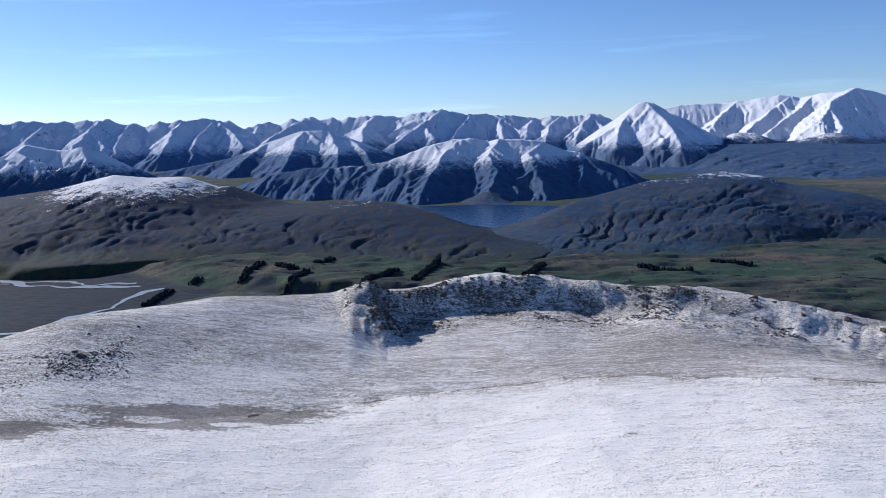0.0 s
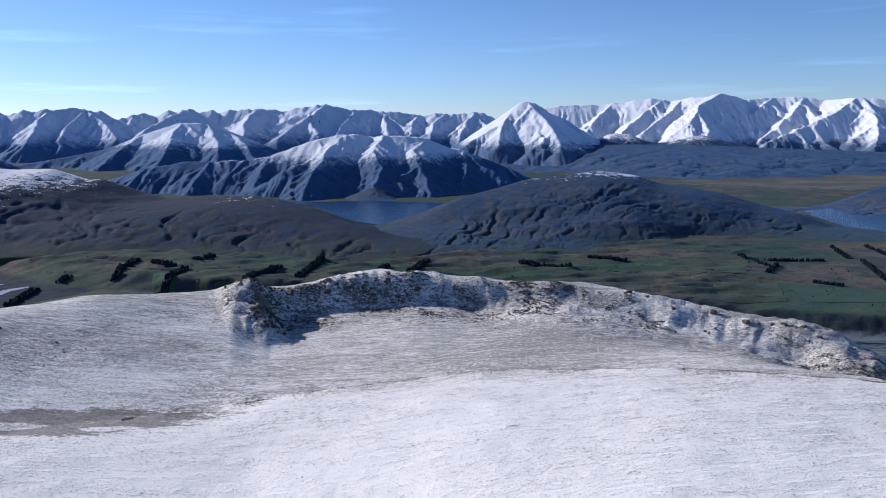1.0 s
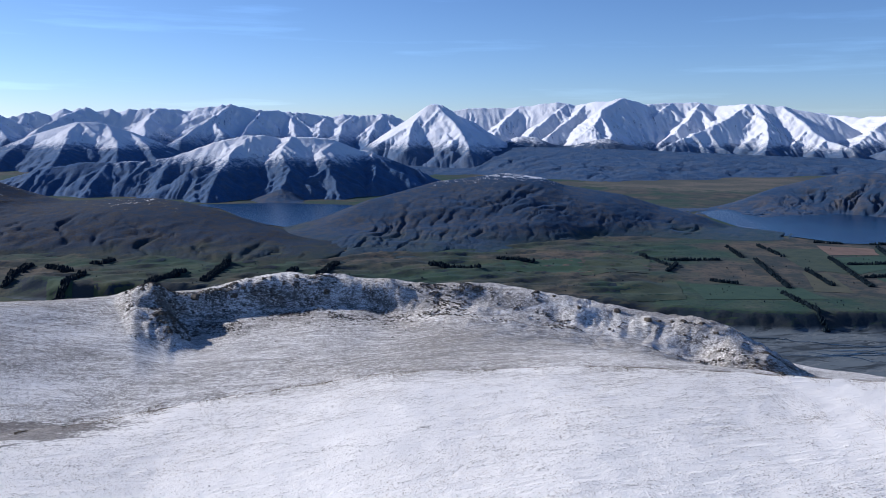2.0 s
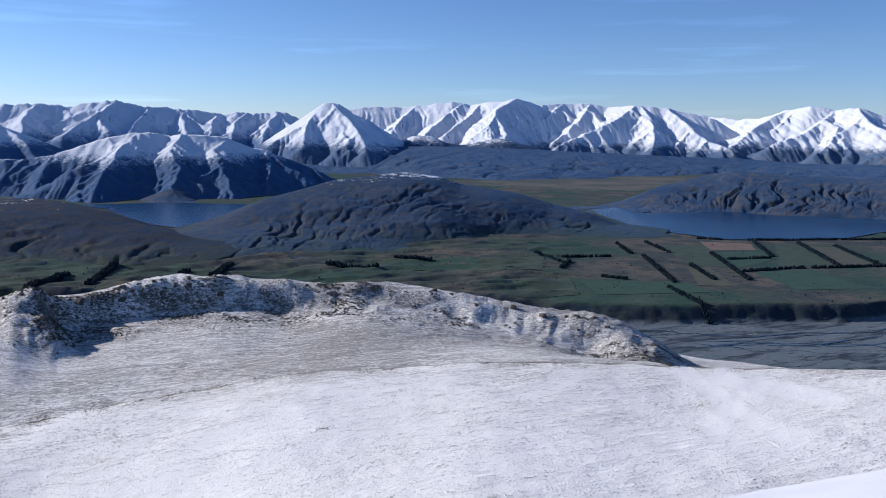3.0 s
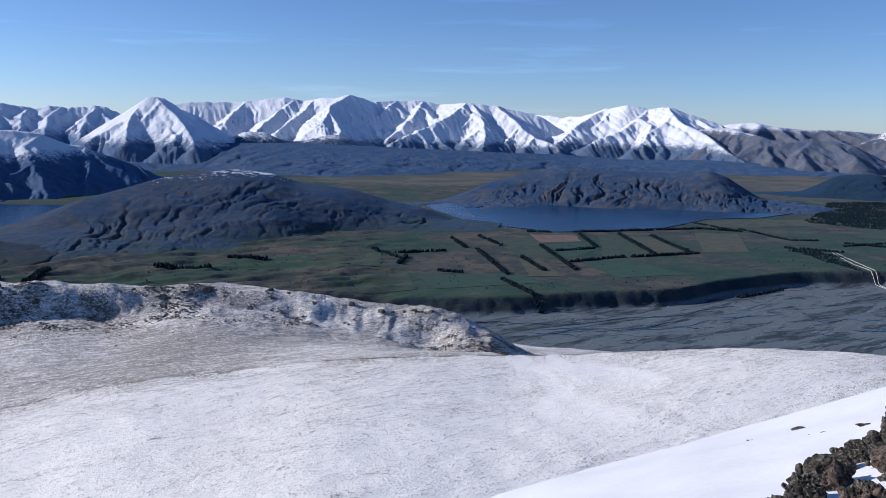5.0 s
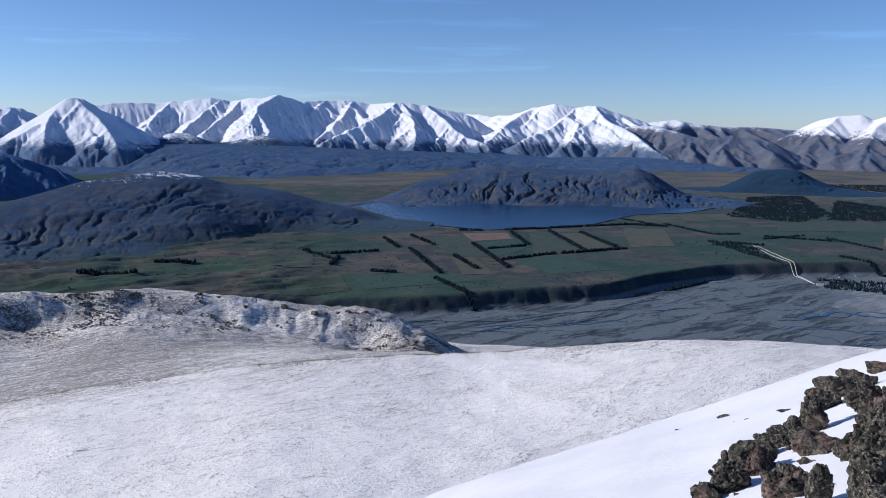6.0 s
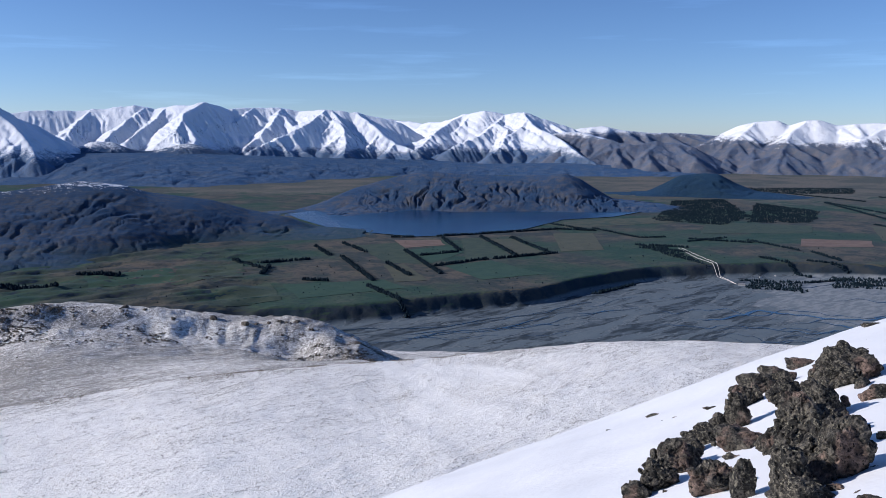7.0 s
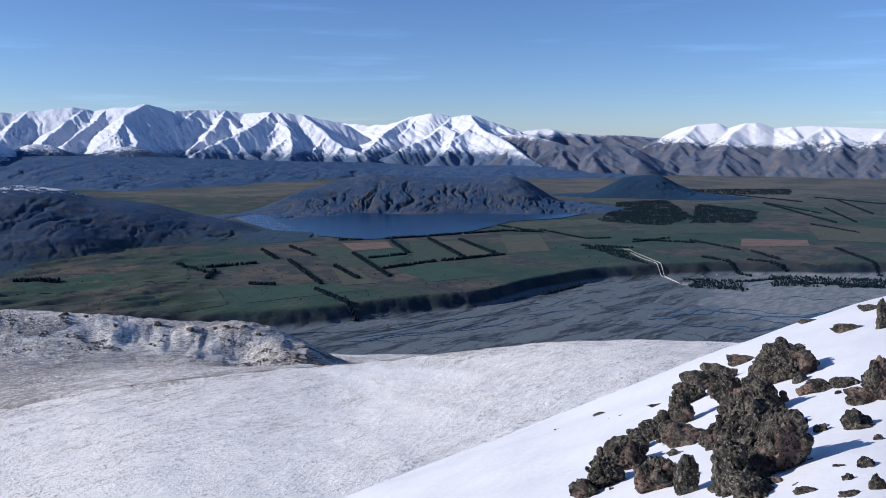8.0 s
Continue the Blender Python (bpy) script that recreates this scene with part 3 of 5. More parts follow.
    if dome:
        # a swelling hill: its flank falls away from the crest line, cut by gullies
        D = np.full(X.shape, 1e9)
        U = np.radians(A) * c[:, 2].mean()
        for p, q in main:
            ux, uy = q[0] - p[0], q[1] - p[1]
            size = math.hypot(ux, uy)
            t = np.clip(((X - p[0]) * ux + (Y - p[1]) * uy) / (size * size + 1e-6), 0, 1)
            D = np.minimum(D, np.hypot(X - p[0] - t * ux, Y - p[1] - t * uy))
        # blend the crest's stretches so that no seams cross the flank
        ZC, W, sum_w = np.zeros(X.shape), np.zeros(X.shape), np.zeros(X.shape)
        for p, q in main:
            ux, uy = q[0] - p[0], q[1] - p[1]
            size = math.hypot(ux, uy)
            t = np.clip(((X - p[0]) * ux + (Y - p[1]) * uy) / (size * size + 1e-6), 0, 1)
            d = np.hypot(X - p[0] - t * ux, Y - p[1] - t * uy)
            wide = float(curve(dome, np.array([math.degrees(math.atan2(p[0], p[1]))]), 2.0)[0])
            g = size * np.exp(-(d - D) / (1.0 + 0.06 * D)) + 1e-12
            ZC, W, sum_w = ZC + g * (p[2] + t * (q[2] - p[2])), W + g * wide, sum_w + g
        ZC, W = ZC / sum_w, W / sum_w
        W = W * (1 - 0.55 * smooth(-15, 35, R - np.interp(A, a, dd)))
        W = W * (1 + 0.14 * fbm(X, Y, 170, 2, seed + 3))
        f = D / W
        Z = (ZC - (ZC - base) * f**power).astype(np.float32)
        bend = U + slant * D + 30 * fbm(X, Y, 85, 3, seed + 5)
        cuts = 1 - ridged(bend, D * 0.07, grain, 4, seed + 6, 0.6)
        Z = Z - 120 * smooth(130, 240, R - np.interp(A, a, dd)) - 45 * smooth(1.0, 1.22, f)
        cuts = cuts * (0.25 + 0.9 * smooth(-0.3, 0.35, fbm(X, Y, 80, 3, seed + 16)))
        rills = 1 - ridged(bend + 5 * fbm(X, Y, 30, 2, seed + 17), D * 0.12, grain * 0.36, 3, seed + 18, 0.6)
        cuts = 0.8 * cuts + 0.6 * rills * (0.4 + 0.6 * smooth(-0.3, 0.3, fbm(X, Y, 60, 2, seed + 19)))
        Z = Z - gully * np.clip(cuts, 0, 2) * smooth(0.1, 0.45, f) * smooth(1.05, 0.75, f)
    else:
        raise_by(main, X + 0.25 * (WX - X) * smooth(0, 60, np.interp(A, a, dd) - R), Y + 0.25 * (WY - Y) * smooth(0, 60, np.interp(A, a, dd) - R), k * 1.05)
        raise_by(spurs, WX, WY, k)
    top = np.interp(A, a, cz)
    depth = np.clip((top - Z) / 25.0, 0, 1)
    if dome:
        depth = depth * smooth(1.0, 0.7, f)
    Z = Z + depth * lump * (5.0 * ridged(WX, WY, 60, 4, seed + 7) + 2.0 * fbm(X, Y, 25, 3, seed + 9))
    if not dome:
        # ribs and gullies that run down the faces
        fall_by = np.maximum(top - Z, 0)
        U = np.radians(A) * R + 12 * fbm(X, Y, 90, 2, seed + 12)
        Z = Z + ribs * smooth(4, 40, fall_by) * (ridged(U + 0.3 * fall_by, fall_by * 0.08, 24, 4, seed + 13, 0.6) - 0.3)
    Z = np.where(Z < base, base - (2.5 if dome else 0.5) * (base - Z), Z)
    Z = np.maximum(Z, -25)
    if dome:
        return tagged(sheet(name, X, Y, Z, material), label, "mountain", group="mountain ranges round the valley")
    # white upper slopes and darker lower ones
    thing = tagged(new(name), label, "mountain", group="mountain ranges round the valley")
    thing.matrix_world = pose(float(cx.mean()), float(cy.mean()), base)
    bpy.context.view_layer.update()
    high = (Z[:-1, :-1] + Z[1:, 1:]) / 2 > np.median(cz) * 0.45
    for piece, cells, words in (("upper_slope", high, "snow-covered upper slopes"), ("lower_slope", ~high, "bare darker lower slopes")):
        side = sheet(piece, X, Y, Z, material, keep=cells)
        side.parent, side.matrix_parent_inverse = thing, thing.matrix_world.inverted()
        tagged(side, words)
    return thing


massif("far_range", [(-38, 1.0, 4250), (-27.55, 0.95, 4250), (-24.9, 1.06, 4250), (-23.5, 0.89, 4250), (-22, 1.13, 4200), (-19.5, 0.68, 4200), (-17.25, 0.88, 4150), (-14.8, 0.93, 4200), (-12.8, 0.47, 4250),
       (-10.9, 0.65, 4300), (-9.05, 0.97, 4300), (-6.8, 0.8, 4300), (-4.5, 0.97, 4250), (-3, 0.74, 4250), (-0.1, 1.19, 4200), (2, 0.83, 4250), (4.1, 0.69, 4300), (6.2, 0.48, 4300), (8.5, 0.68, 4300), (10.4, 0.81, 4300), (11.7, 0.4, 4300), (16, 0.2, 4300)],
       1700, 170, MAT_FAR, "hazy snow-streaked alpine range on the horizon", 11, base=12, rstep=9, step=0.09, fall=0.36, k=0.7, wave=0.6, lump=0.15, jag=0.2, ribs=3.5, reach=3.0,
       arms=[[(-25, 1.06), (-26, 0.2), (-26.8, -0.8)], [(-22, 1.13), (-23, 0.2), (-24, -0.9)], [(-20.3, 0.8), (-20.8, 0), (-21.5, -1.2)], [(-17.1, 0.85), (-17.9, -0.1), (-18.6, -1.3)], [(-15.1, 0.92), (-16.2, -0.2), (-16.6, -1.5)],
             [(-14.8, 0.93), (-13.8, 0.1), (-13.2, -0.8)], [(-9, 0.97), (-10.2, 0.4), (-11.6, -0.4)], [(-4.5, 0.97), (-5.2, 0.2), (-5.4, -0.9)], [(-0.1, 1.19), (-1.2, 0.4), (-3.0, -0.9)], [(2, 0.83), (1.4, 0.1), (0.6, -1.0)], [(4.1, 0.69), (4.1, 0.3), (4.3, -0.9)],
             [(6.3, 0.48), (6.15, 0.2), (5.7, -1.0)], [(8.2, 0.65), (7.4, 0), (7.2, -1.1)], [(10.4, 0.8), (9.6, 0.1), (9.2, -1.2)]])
massif("snow_mountain", [(-40, -0.5, 2250), (-34, -0.4, 2250), (-27.7, -1.15, 2250), (-26.3, -0.28, 2200), (-25.4, -0.45, 2200), (-24.4, -0.69, 2200), (-23.1, -0.53, 2150), (-22, -0.92, 2150), (-20.4, -1.81, 2150), (-18.7, -2.61, 2150), (-16, -3.4, 2150)],
       800, 170, MAT_MID, "dark rocky mountain with snow on its upper ridges", 21, base=12, fall=0.28, k=0.75, jag=0.08, ribs=3, wave=0.6, lump=0.15,
       arms=[[(-26.3, -0.28), (-27.4, -1.4), (-28.4, -2.6)], [(-24.4, -0.69), (-25.2, -1.6), (-26.2, -2.8)], [(-23.1, -0.53), (-23, -1.5), (-23.8, -2.6)]])
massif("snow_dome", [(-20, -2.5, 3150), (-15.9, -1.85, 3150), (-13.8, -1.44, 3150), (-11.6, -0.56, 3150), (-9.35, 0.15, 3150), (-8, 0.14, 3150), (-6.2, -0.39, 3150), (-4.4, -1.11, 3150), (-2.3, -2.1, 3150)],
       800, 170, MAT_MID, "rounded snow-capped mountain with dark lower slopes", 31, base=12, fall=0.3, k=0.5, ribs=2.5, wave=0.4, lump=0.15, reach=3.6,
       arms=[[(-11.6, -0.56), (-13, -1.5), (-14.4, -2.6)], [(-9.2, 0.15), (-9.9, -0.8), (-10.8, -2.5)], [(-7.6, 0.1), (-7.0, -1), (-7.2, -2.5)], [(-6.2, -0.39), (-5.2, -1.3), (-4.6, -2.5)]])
massif("twin_peak", [(-17, -3.9, 1980), (-14, -3.5, 1950), (-11.6, -2.75, 1920), (-9.04, -2.36, 1900), (-7.2, -2.37, 1880), (-5.15, -2.29, 1860), (-3.74, -2.13, 1850), (-1.1, -1.18, 1850), (0.4, -0.82, 1850), (1.4, -0.68, 1850), (2.4, -0.7, 1850), (3.2, -0.9, 1880), (4.0, -0.74, 1850), (5.6, -0.86, 1850), (7, -1.04, 1850),
       (8.3, -1.6, 1850), (9.4, -1.83, 1850), (11.6, -2.64, 1850), (13.66, -3.6, 1850), (15.2, -4.15, 1850)],
       600, 170, MAT_MID, "snow-capped twin-topped mountain above a lake", 41, reach=2.7, base=12, fall=0.33, k=0.62, rstep=4, jag=0.05, ribs=2.6, wave=0.6, lump=0.15,
       arms=[[(-11.6, -2.75), (-12.2, -3.3), (-13, -4.1)], [(-7.6, -2.37), (-8.2, -3.2), (-9.2, -4.4)], [(-3.74, -2.15), (-4.4, -3.2), (-5, -4.7)], [(1.4, -0.68), (0.2, -1.7), (-0.8, -3.2), (-1.5, -4.9)], [(4.0, -0.78), (3.2, -1.9), (3.9, -3.1), (3.3, -4.6)],
             [(6.9, -1.1), (5.9, -1.8), (6.4, -3.0), (7.2, -4.8)], [(9.4, -1.83), (9.7, -3), (9.3, -4.7)], [(11.6, -2.64), (11.9, -3.6), (11.4, -4.8)]])
massif("pyramid_peak", [(8.5, -1.9, 2950), (9.61, -1.3, 2950), (11.1, -0.2, 2950), (11.68, 0.17, 2950), (13.31, 1.32, 2950), (13.7, 1.42, 2950), (14.23, 1.34, 2950), (15.14, 0.69, 2980), (16.31, 0.24, 3000), (17.71, -0.9, 3000), (19.5, -1.5, 3000)],
       850, 170, MAT_ALPS, "pyramid-shaped snow peak with rock ribs", 51, base=12, spur=0.45, fall=0.42, k=0.66, lump=0.05, wave=0.5, jag=0.05, ribs=3.2, reach=2.4,
       arms=[[(13.9, 1.38), (14.7, 0.5), (15.4, -0.3), (16.1, -1.7)], [(12.9, 1.0), (12.2, 0.1), (11.9, -1.4)], [(16.3, 0.24), (17.3, -0.5), (18.2, -1.4)]])
massif("main_range", [(13, 0.2, 3500), (15, 0.95, 3500), (16.4, 1.16, 3500), (18.6, 1.13, 3500), (22, 1.5, 3450), (23.2, 1.3, 3450), (24.3, 1.51, 3400), (25.6, 1.62, 3350), (26.4, 1.84, 3350), (27.6, 1.38, 3400), (29.7, 1.44, 3450), (31.2, 1.43, 3450), (32.4, 1.22, 3450), (34.1, 1.36, 3350),
       (36.2, 1.2, 3350), (37.5, 0.9, 3350), (39.2, 0.5, 3350), (40.2, -0.1, 3350), (41.2, -0.73, 3350), (43, -1.6, 3350)],
       1100, 170, MAT_ALPS, "broad snow-covered alpine range with ridges and gullies", 61, base=12, fall=0.42, spur=0.75, step=0.07, rstep=6, k=0.68, lump=0.05, wave=0.55, jag=0.06, ribs=3.4, reach=2.5,
       arms=[[(19.3, 1.12), (18.4, 0.25), (17.7, -0.9)], [(22.6, 1.4), (21.2, 0.3), (20.1, -0.7)], [(23.9, 1.45), (23, 0.5), (21.5, -0.65)], [(26.3, 1.84), (25, 1.07), (24.5, 0.05), (24.7, -0.9)], [(29.4, 1.46), (28.5, 0.64), (27.1, -0.17), (25.3, -1.1)],
             [(31.2, 1.43), (30.7, 0.54), (29.8, -0.4), (28.8, -1.2)], [(34.1, 1.36), (33, 0.43), (31.1, -0.5), (29.3, -1.3)], [(34.6, 1.3), (35.2, 0.3), (35.5, -0.6), (35.3, -1.6)], [(36.3, 1.16), (37.5, 0.2), (38.9, -0.9), (40.4, -1.5)]])
massif("right_range", [(36, 0.6, 3700), (37.2, 0.87, 3700), (38.85, 0.7, 3700), (40.7, 0.5, 3600), (42.1, 0.6, 3500), (43.4, 1.07, 3400), (45, 1.33, 3350), (46.2, 1.09, 3350), (47.6, 1.25, 3300), (49.1, 0.72, 3300), (51, 0.1, 3300), (53, -0.5, 3300), (56, -1.4, 3300)],
       1000, 170, MAT_ALPS, "snow-covered mountain with dark ribs above brown foothills", 71, base=12, fall=0.42, spur=0.7, step=0.07, rstep=6, k=0.68, lump=0.05, wave=0.55, jag=0.06, ribs=3.4, reach=2.5,
       arms=[[(43.4, 1.05), (42.1, 0.24), (41, -0.71), (40.3, -1.4)], [(46.2, 1.08), (45.6, 0.34), (44.4, -0.42), (42.6, -1.2)], [(45.7, 0.5), (46.6, 0.1), (46.2, -0.9), (45.4, -1.6)], [(47.6, 1.2), (48.5, 0.2), (50, -0.5), (51.3, -1.5), (52.5, -2.2)], [(49.5, 0.5), (50.9, -0.4), (52.6, -1.4)]])
massif("rocky_knoll", [(17.6, -1.5, 2950), (18.8, -1.1, 2950), (19.7, -0.72, 2950), (20.6, -0.8, 2950), (21.8, -1.35, 2950), (23.3, -1.3, 2950), (24.6, -0.95, 2950), (25.4, -0.9, 2950), (26.4, -1.2, 2950), (28.0, -1.5, 2950)],
       400, 150, MAT_FOOT, "low rocky hills dusted with snow in front of the alps", 77, base=30, fall=0.34, k=0.42, lump=0.2, wave=0.4, jag=0.05, ribs=2)
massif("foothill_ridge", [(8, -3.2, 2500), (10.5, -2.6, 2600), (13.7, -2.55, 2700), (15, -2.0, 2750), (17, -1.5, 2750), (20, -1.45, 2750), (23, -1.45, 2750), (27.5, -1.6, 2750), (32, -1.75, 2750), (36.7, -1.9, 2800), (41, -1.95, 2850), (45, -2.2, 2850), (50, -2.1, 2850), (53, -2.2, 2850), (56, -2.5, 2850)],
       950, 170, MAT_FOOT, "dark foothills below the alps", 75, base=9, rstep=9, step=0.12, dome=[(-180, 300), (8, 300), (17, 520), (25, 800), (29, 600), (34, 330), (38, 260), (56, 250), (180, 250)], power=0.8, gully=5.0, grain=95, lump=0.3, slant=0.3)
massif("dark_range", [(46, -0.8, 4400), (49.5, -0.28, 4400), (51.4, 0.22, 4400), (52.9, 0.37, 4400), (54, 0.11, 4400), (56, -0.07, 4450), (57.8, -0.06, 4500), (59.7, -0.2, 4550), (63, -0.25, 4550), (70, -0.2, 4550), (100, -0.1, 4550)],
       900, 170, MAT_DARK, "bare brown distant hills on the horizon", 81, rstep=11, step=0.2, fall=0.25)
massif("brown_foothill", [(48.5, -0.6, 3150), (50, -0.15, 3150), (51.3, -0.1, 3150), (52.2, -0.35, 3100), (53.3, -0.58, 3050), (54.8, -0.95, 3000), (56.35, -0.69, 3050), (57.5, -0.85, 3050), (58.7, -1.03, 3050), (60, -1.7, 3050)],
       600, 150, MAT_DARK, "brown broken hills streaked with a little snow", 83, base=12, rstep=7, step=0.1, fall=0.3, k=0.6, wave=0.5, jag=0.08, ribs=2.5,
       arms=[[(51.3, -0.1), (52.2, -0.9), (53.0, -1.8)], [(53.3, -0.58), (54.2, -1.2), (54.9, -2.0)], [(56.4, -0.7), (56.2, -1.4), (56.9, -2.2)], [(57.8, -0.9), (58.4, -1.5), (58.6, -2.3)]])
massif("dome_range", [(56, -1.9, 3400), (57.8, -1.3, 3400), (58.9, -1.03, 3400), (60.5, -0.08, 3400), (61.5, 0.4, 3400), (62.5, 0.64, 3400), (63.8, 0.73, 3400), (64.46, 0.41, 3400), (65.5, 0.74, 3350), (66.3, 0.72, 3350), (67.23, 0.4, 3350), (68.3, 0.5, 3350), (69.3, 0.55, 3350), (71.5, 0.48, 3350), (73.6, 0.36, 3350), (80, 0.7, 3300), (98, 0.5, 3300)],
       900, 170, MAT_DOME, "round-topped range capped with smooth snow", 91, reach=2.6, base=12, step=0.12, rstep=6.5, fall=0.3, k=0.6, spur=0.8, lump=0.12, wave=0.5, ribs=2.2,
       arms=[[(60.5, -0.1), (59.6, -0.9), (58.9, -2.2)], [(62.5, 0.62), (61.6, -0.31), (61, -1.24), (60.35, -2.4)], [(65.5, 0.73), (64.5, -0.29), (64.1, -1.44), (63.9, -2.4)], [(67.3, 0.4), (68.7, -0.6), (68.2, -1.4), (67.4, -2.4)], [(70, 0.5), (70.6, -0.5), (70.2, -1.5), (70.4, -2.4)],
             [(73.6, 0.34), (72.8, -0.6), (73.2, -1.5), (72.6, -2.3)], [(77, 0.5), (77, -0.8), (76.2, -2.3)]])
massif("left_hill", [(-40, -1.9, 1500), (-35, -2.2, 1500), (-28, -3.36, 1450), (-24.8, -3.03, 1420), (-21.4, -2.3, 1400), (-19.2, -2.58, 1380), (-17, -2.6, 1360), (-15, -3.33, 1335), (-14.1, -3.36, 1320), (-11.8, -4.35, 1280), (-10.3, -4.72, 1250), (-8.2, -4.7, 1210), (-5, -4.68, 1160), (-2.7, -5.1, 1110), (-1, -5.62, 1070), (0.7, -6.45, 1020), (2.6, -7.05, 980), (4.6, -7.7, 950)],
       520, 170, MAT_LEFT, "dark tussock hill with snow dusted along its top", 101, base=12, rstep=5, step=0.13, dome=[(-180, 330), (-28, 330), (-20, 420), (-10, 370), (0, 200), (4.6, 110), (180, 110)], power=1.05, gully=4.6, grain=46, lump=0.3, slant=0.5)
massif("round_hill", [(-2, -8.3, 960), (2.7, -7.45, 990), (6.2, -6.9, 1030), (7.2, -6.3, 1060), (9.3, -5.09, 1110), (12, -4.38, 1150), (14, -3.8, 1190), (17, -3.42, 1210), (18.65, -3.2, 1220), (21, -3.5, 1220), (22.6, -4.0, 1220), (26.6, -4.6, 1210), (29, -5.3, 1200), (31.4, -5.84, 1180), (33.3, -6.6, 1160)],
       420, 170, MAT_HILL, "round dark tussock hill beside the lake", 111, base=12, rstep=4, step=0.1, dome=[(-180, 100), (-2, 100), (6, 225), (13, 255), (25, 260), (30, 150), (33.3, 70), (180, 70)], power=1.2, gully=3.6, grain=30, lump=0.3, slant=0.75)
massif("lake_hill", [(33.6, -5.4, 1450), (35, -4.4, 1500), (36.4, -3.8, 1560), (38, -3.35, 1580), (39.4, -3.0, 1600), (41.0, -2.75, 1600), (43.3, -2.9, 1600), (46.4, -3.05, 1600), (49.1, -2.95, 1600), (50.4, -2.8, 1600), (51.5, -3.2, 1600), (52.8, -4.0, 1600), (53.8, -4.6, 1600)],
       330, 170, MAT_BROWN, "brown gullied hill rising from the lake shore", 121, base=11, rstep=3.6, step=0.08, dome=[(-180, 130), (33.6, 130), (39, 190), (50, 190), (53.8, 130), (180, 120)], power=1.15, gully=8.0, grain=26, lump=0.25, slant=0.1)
massif("lake_knoll", [(0.6, -5.35, 1560), (1.8, -4.8, 1570), (3.3, -4.25, 1580), (4.2, -4.6, 1575), (5.3, -5.3, 1570)],
       120, 60, MAT_BROWN, "small brown knoll on the far lake shore", 125, base=11, rstep=3, step=0.1, dome=[(-180, 70), (0, 70), (3.3, 80), (6, 70), (180, 70)], power=1.1, gully=2, grain=20, lump=0.2)
massif("wooded_hill", [(55.8, -4.0, 1950), (56.8, -3.5, 1950), (58.0, -2.85, 1950), (59.4, -2.7, 1950), (60.4, -2.72, 1950), (61.5, -3.3, 1950), (62.8, -3.8, 1950)],
       250, 200, MAT_WOOD, "low dark wooded hill on the plain", 131, base=11, rstep=4, dome=[(-180, 120), (55, 120), (63, 120), (180, 120)], power=1.3, gully=3, grain=30, lump=0.3)


# ------------------------------------------------------------ rocks by the summit
def ground_at(az, down):
    """Where the sight line at that bearing and dip meets the near ground: distance and height."""
    r = np.arange(3.0, 40.0, 0.04)
    z = near_height(np.full_like(r, az), r)
    hit = np.argmax(z >= H - r * math.tan(radians(down)))
    return float(r[hit]), float(z[hit])


def rock_mesh(size, seed, level, rough=1.0):
    """A split, weathered rock: a ball cut by planes, then broken up by crevices and knobs."""
    rng = random.Random(seed)
    bm = bmesh.new()
    bmesh.ops.create_icosphere(bm, subdivisions=level, radius=1.0)
    planes = [(Vector((rng.gauss(0, 1), rng.gauss(0, 1), rng.gauss(0, 0.8))).normalized(), rng.uniform(0.6, 0.98)) for _ in range(12)]
    off = Vector((rng.uniform(0, 50), rng.uniform(0, 50), rng.uniform(0, 50)))
    s = max(size)
    for v in bm.verts:
        n = v.co.normalized()
        reach = min([1.05] + [h / max(n.dot(p), 0.05) for p, h in planes if n.dot(p) > 0.05])
        q = n * reach
        w = Vector((q.x * size[0], q.y * size[1], q.z * size[2]))
        u = w / s + off
        d = 0.20 * noise.noise(u * 1.7) - 0.14 * abs(noise.noise(u * 3.1))
        if level > 3:
            # blocks parted by joints, then a rough skin
            far, near = noise.voronoi(u * 3.6 + noise.noise_vector(u * 3.0) * 0.25)
            d += 0.09 * (noise.cell(near[0] * 9.0) - 0.5) - 0.08 * max(0.0, 1 - (far[1] - far[0]) * 5.0)
            d += 0.04 * noise.noise(u * 9.0) - 0.05 * abs(noise.noise(u * 15.0)) + 0.035 * noise.noise(u * 31.0)
        else:
            d -= 0.14 * abs(noise.noise(u * 6.7))
        v.co = w * (1 + d * rough)
    me = bpy.data.meshes.new("rock")
    bm.to_mesh(me)
    bm.free()
    me.materials.append(MAT_ROCK)
    return me


def boulder(name, at, size, seed, level=4, turn=0.0, lean=0.0, parent=None, rough=1.0):
    ob = new(name, rock_mesh(size, seed, level, rough))
    ob.matrix_world = pose(*at, 0, lean, turn)
    if parent:
        ob.parent = parent
        ob.matrix_parent_inverse = parent.matrix_world.inverted()
    return ob


def from_end(az, d):
    """The place at that bearing and distance from where the walk ends."""
    x, y = polar(az, d)
    turn = radians(ROWS[-1][3])
    return x - ARM * math.sin(turn), y + ARM * (math.cos(turn) - 1)


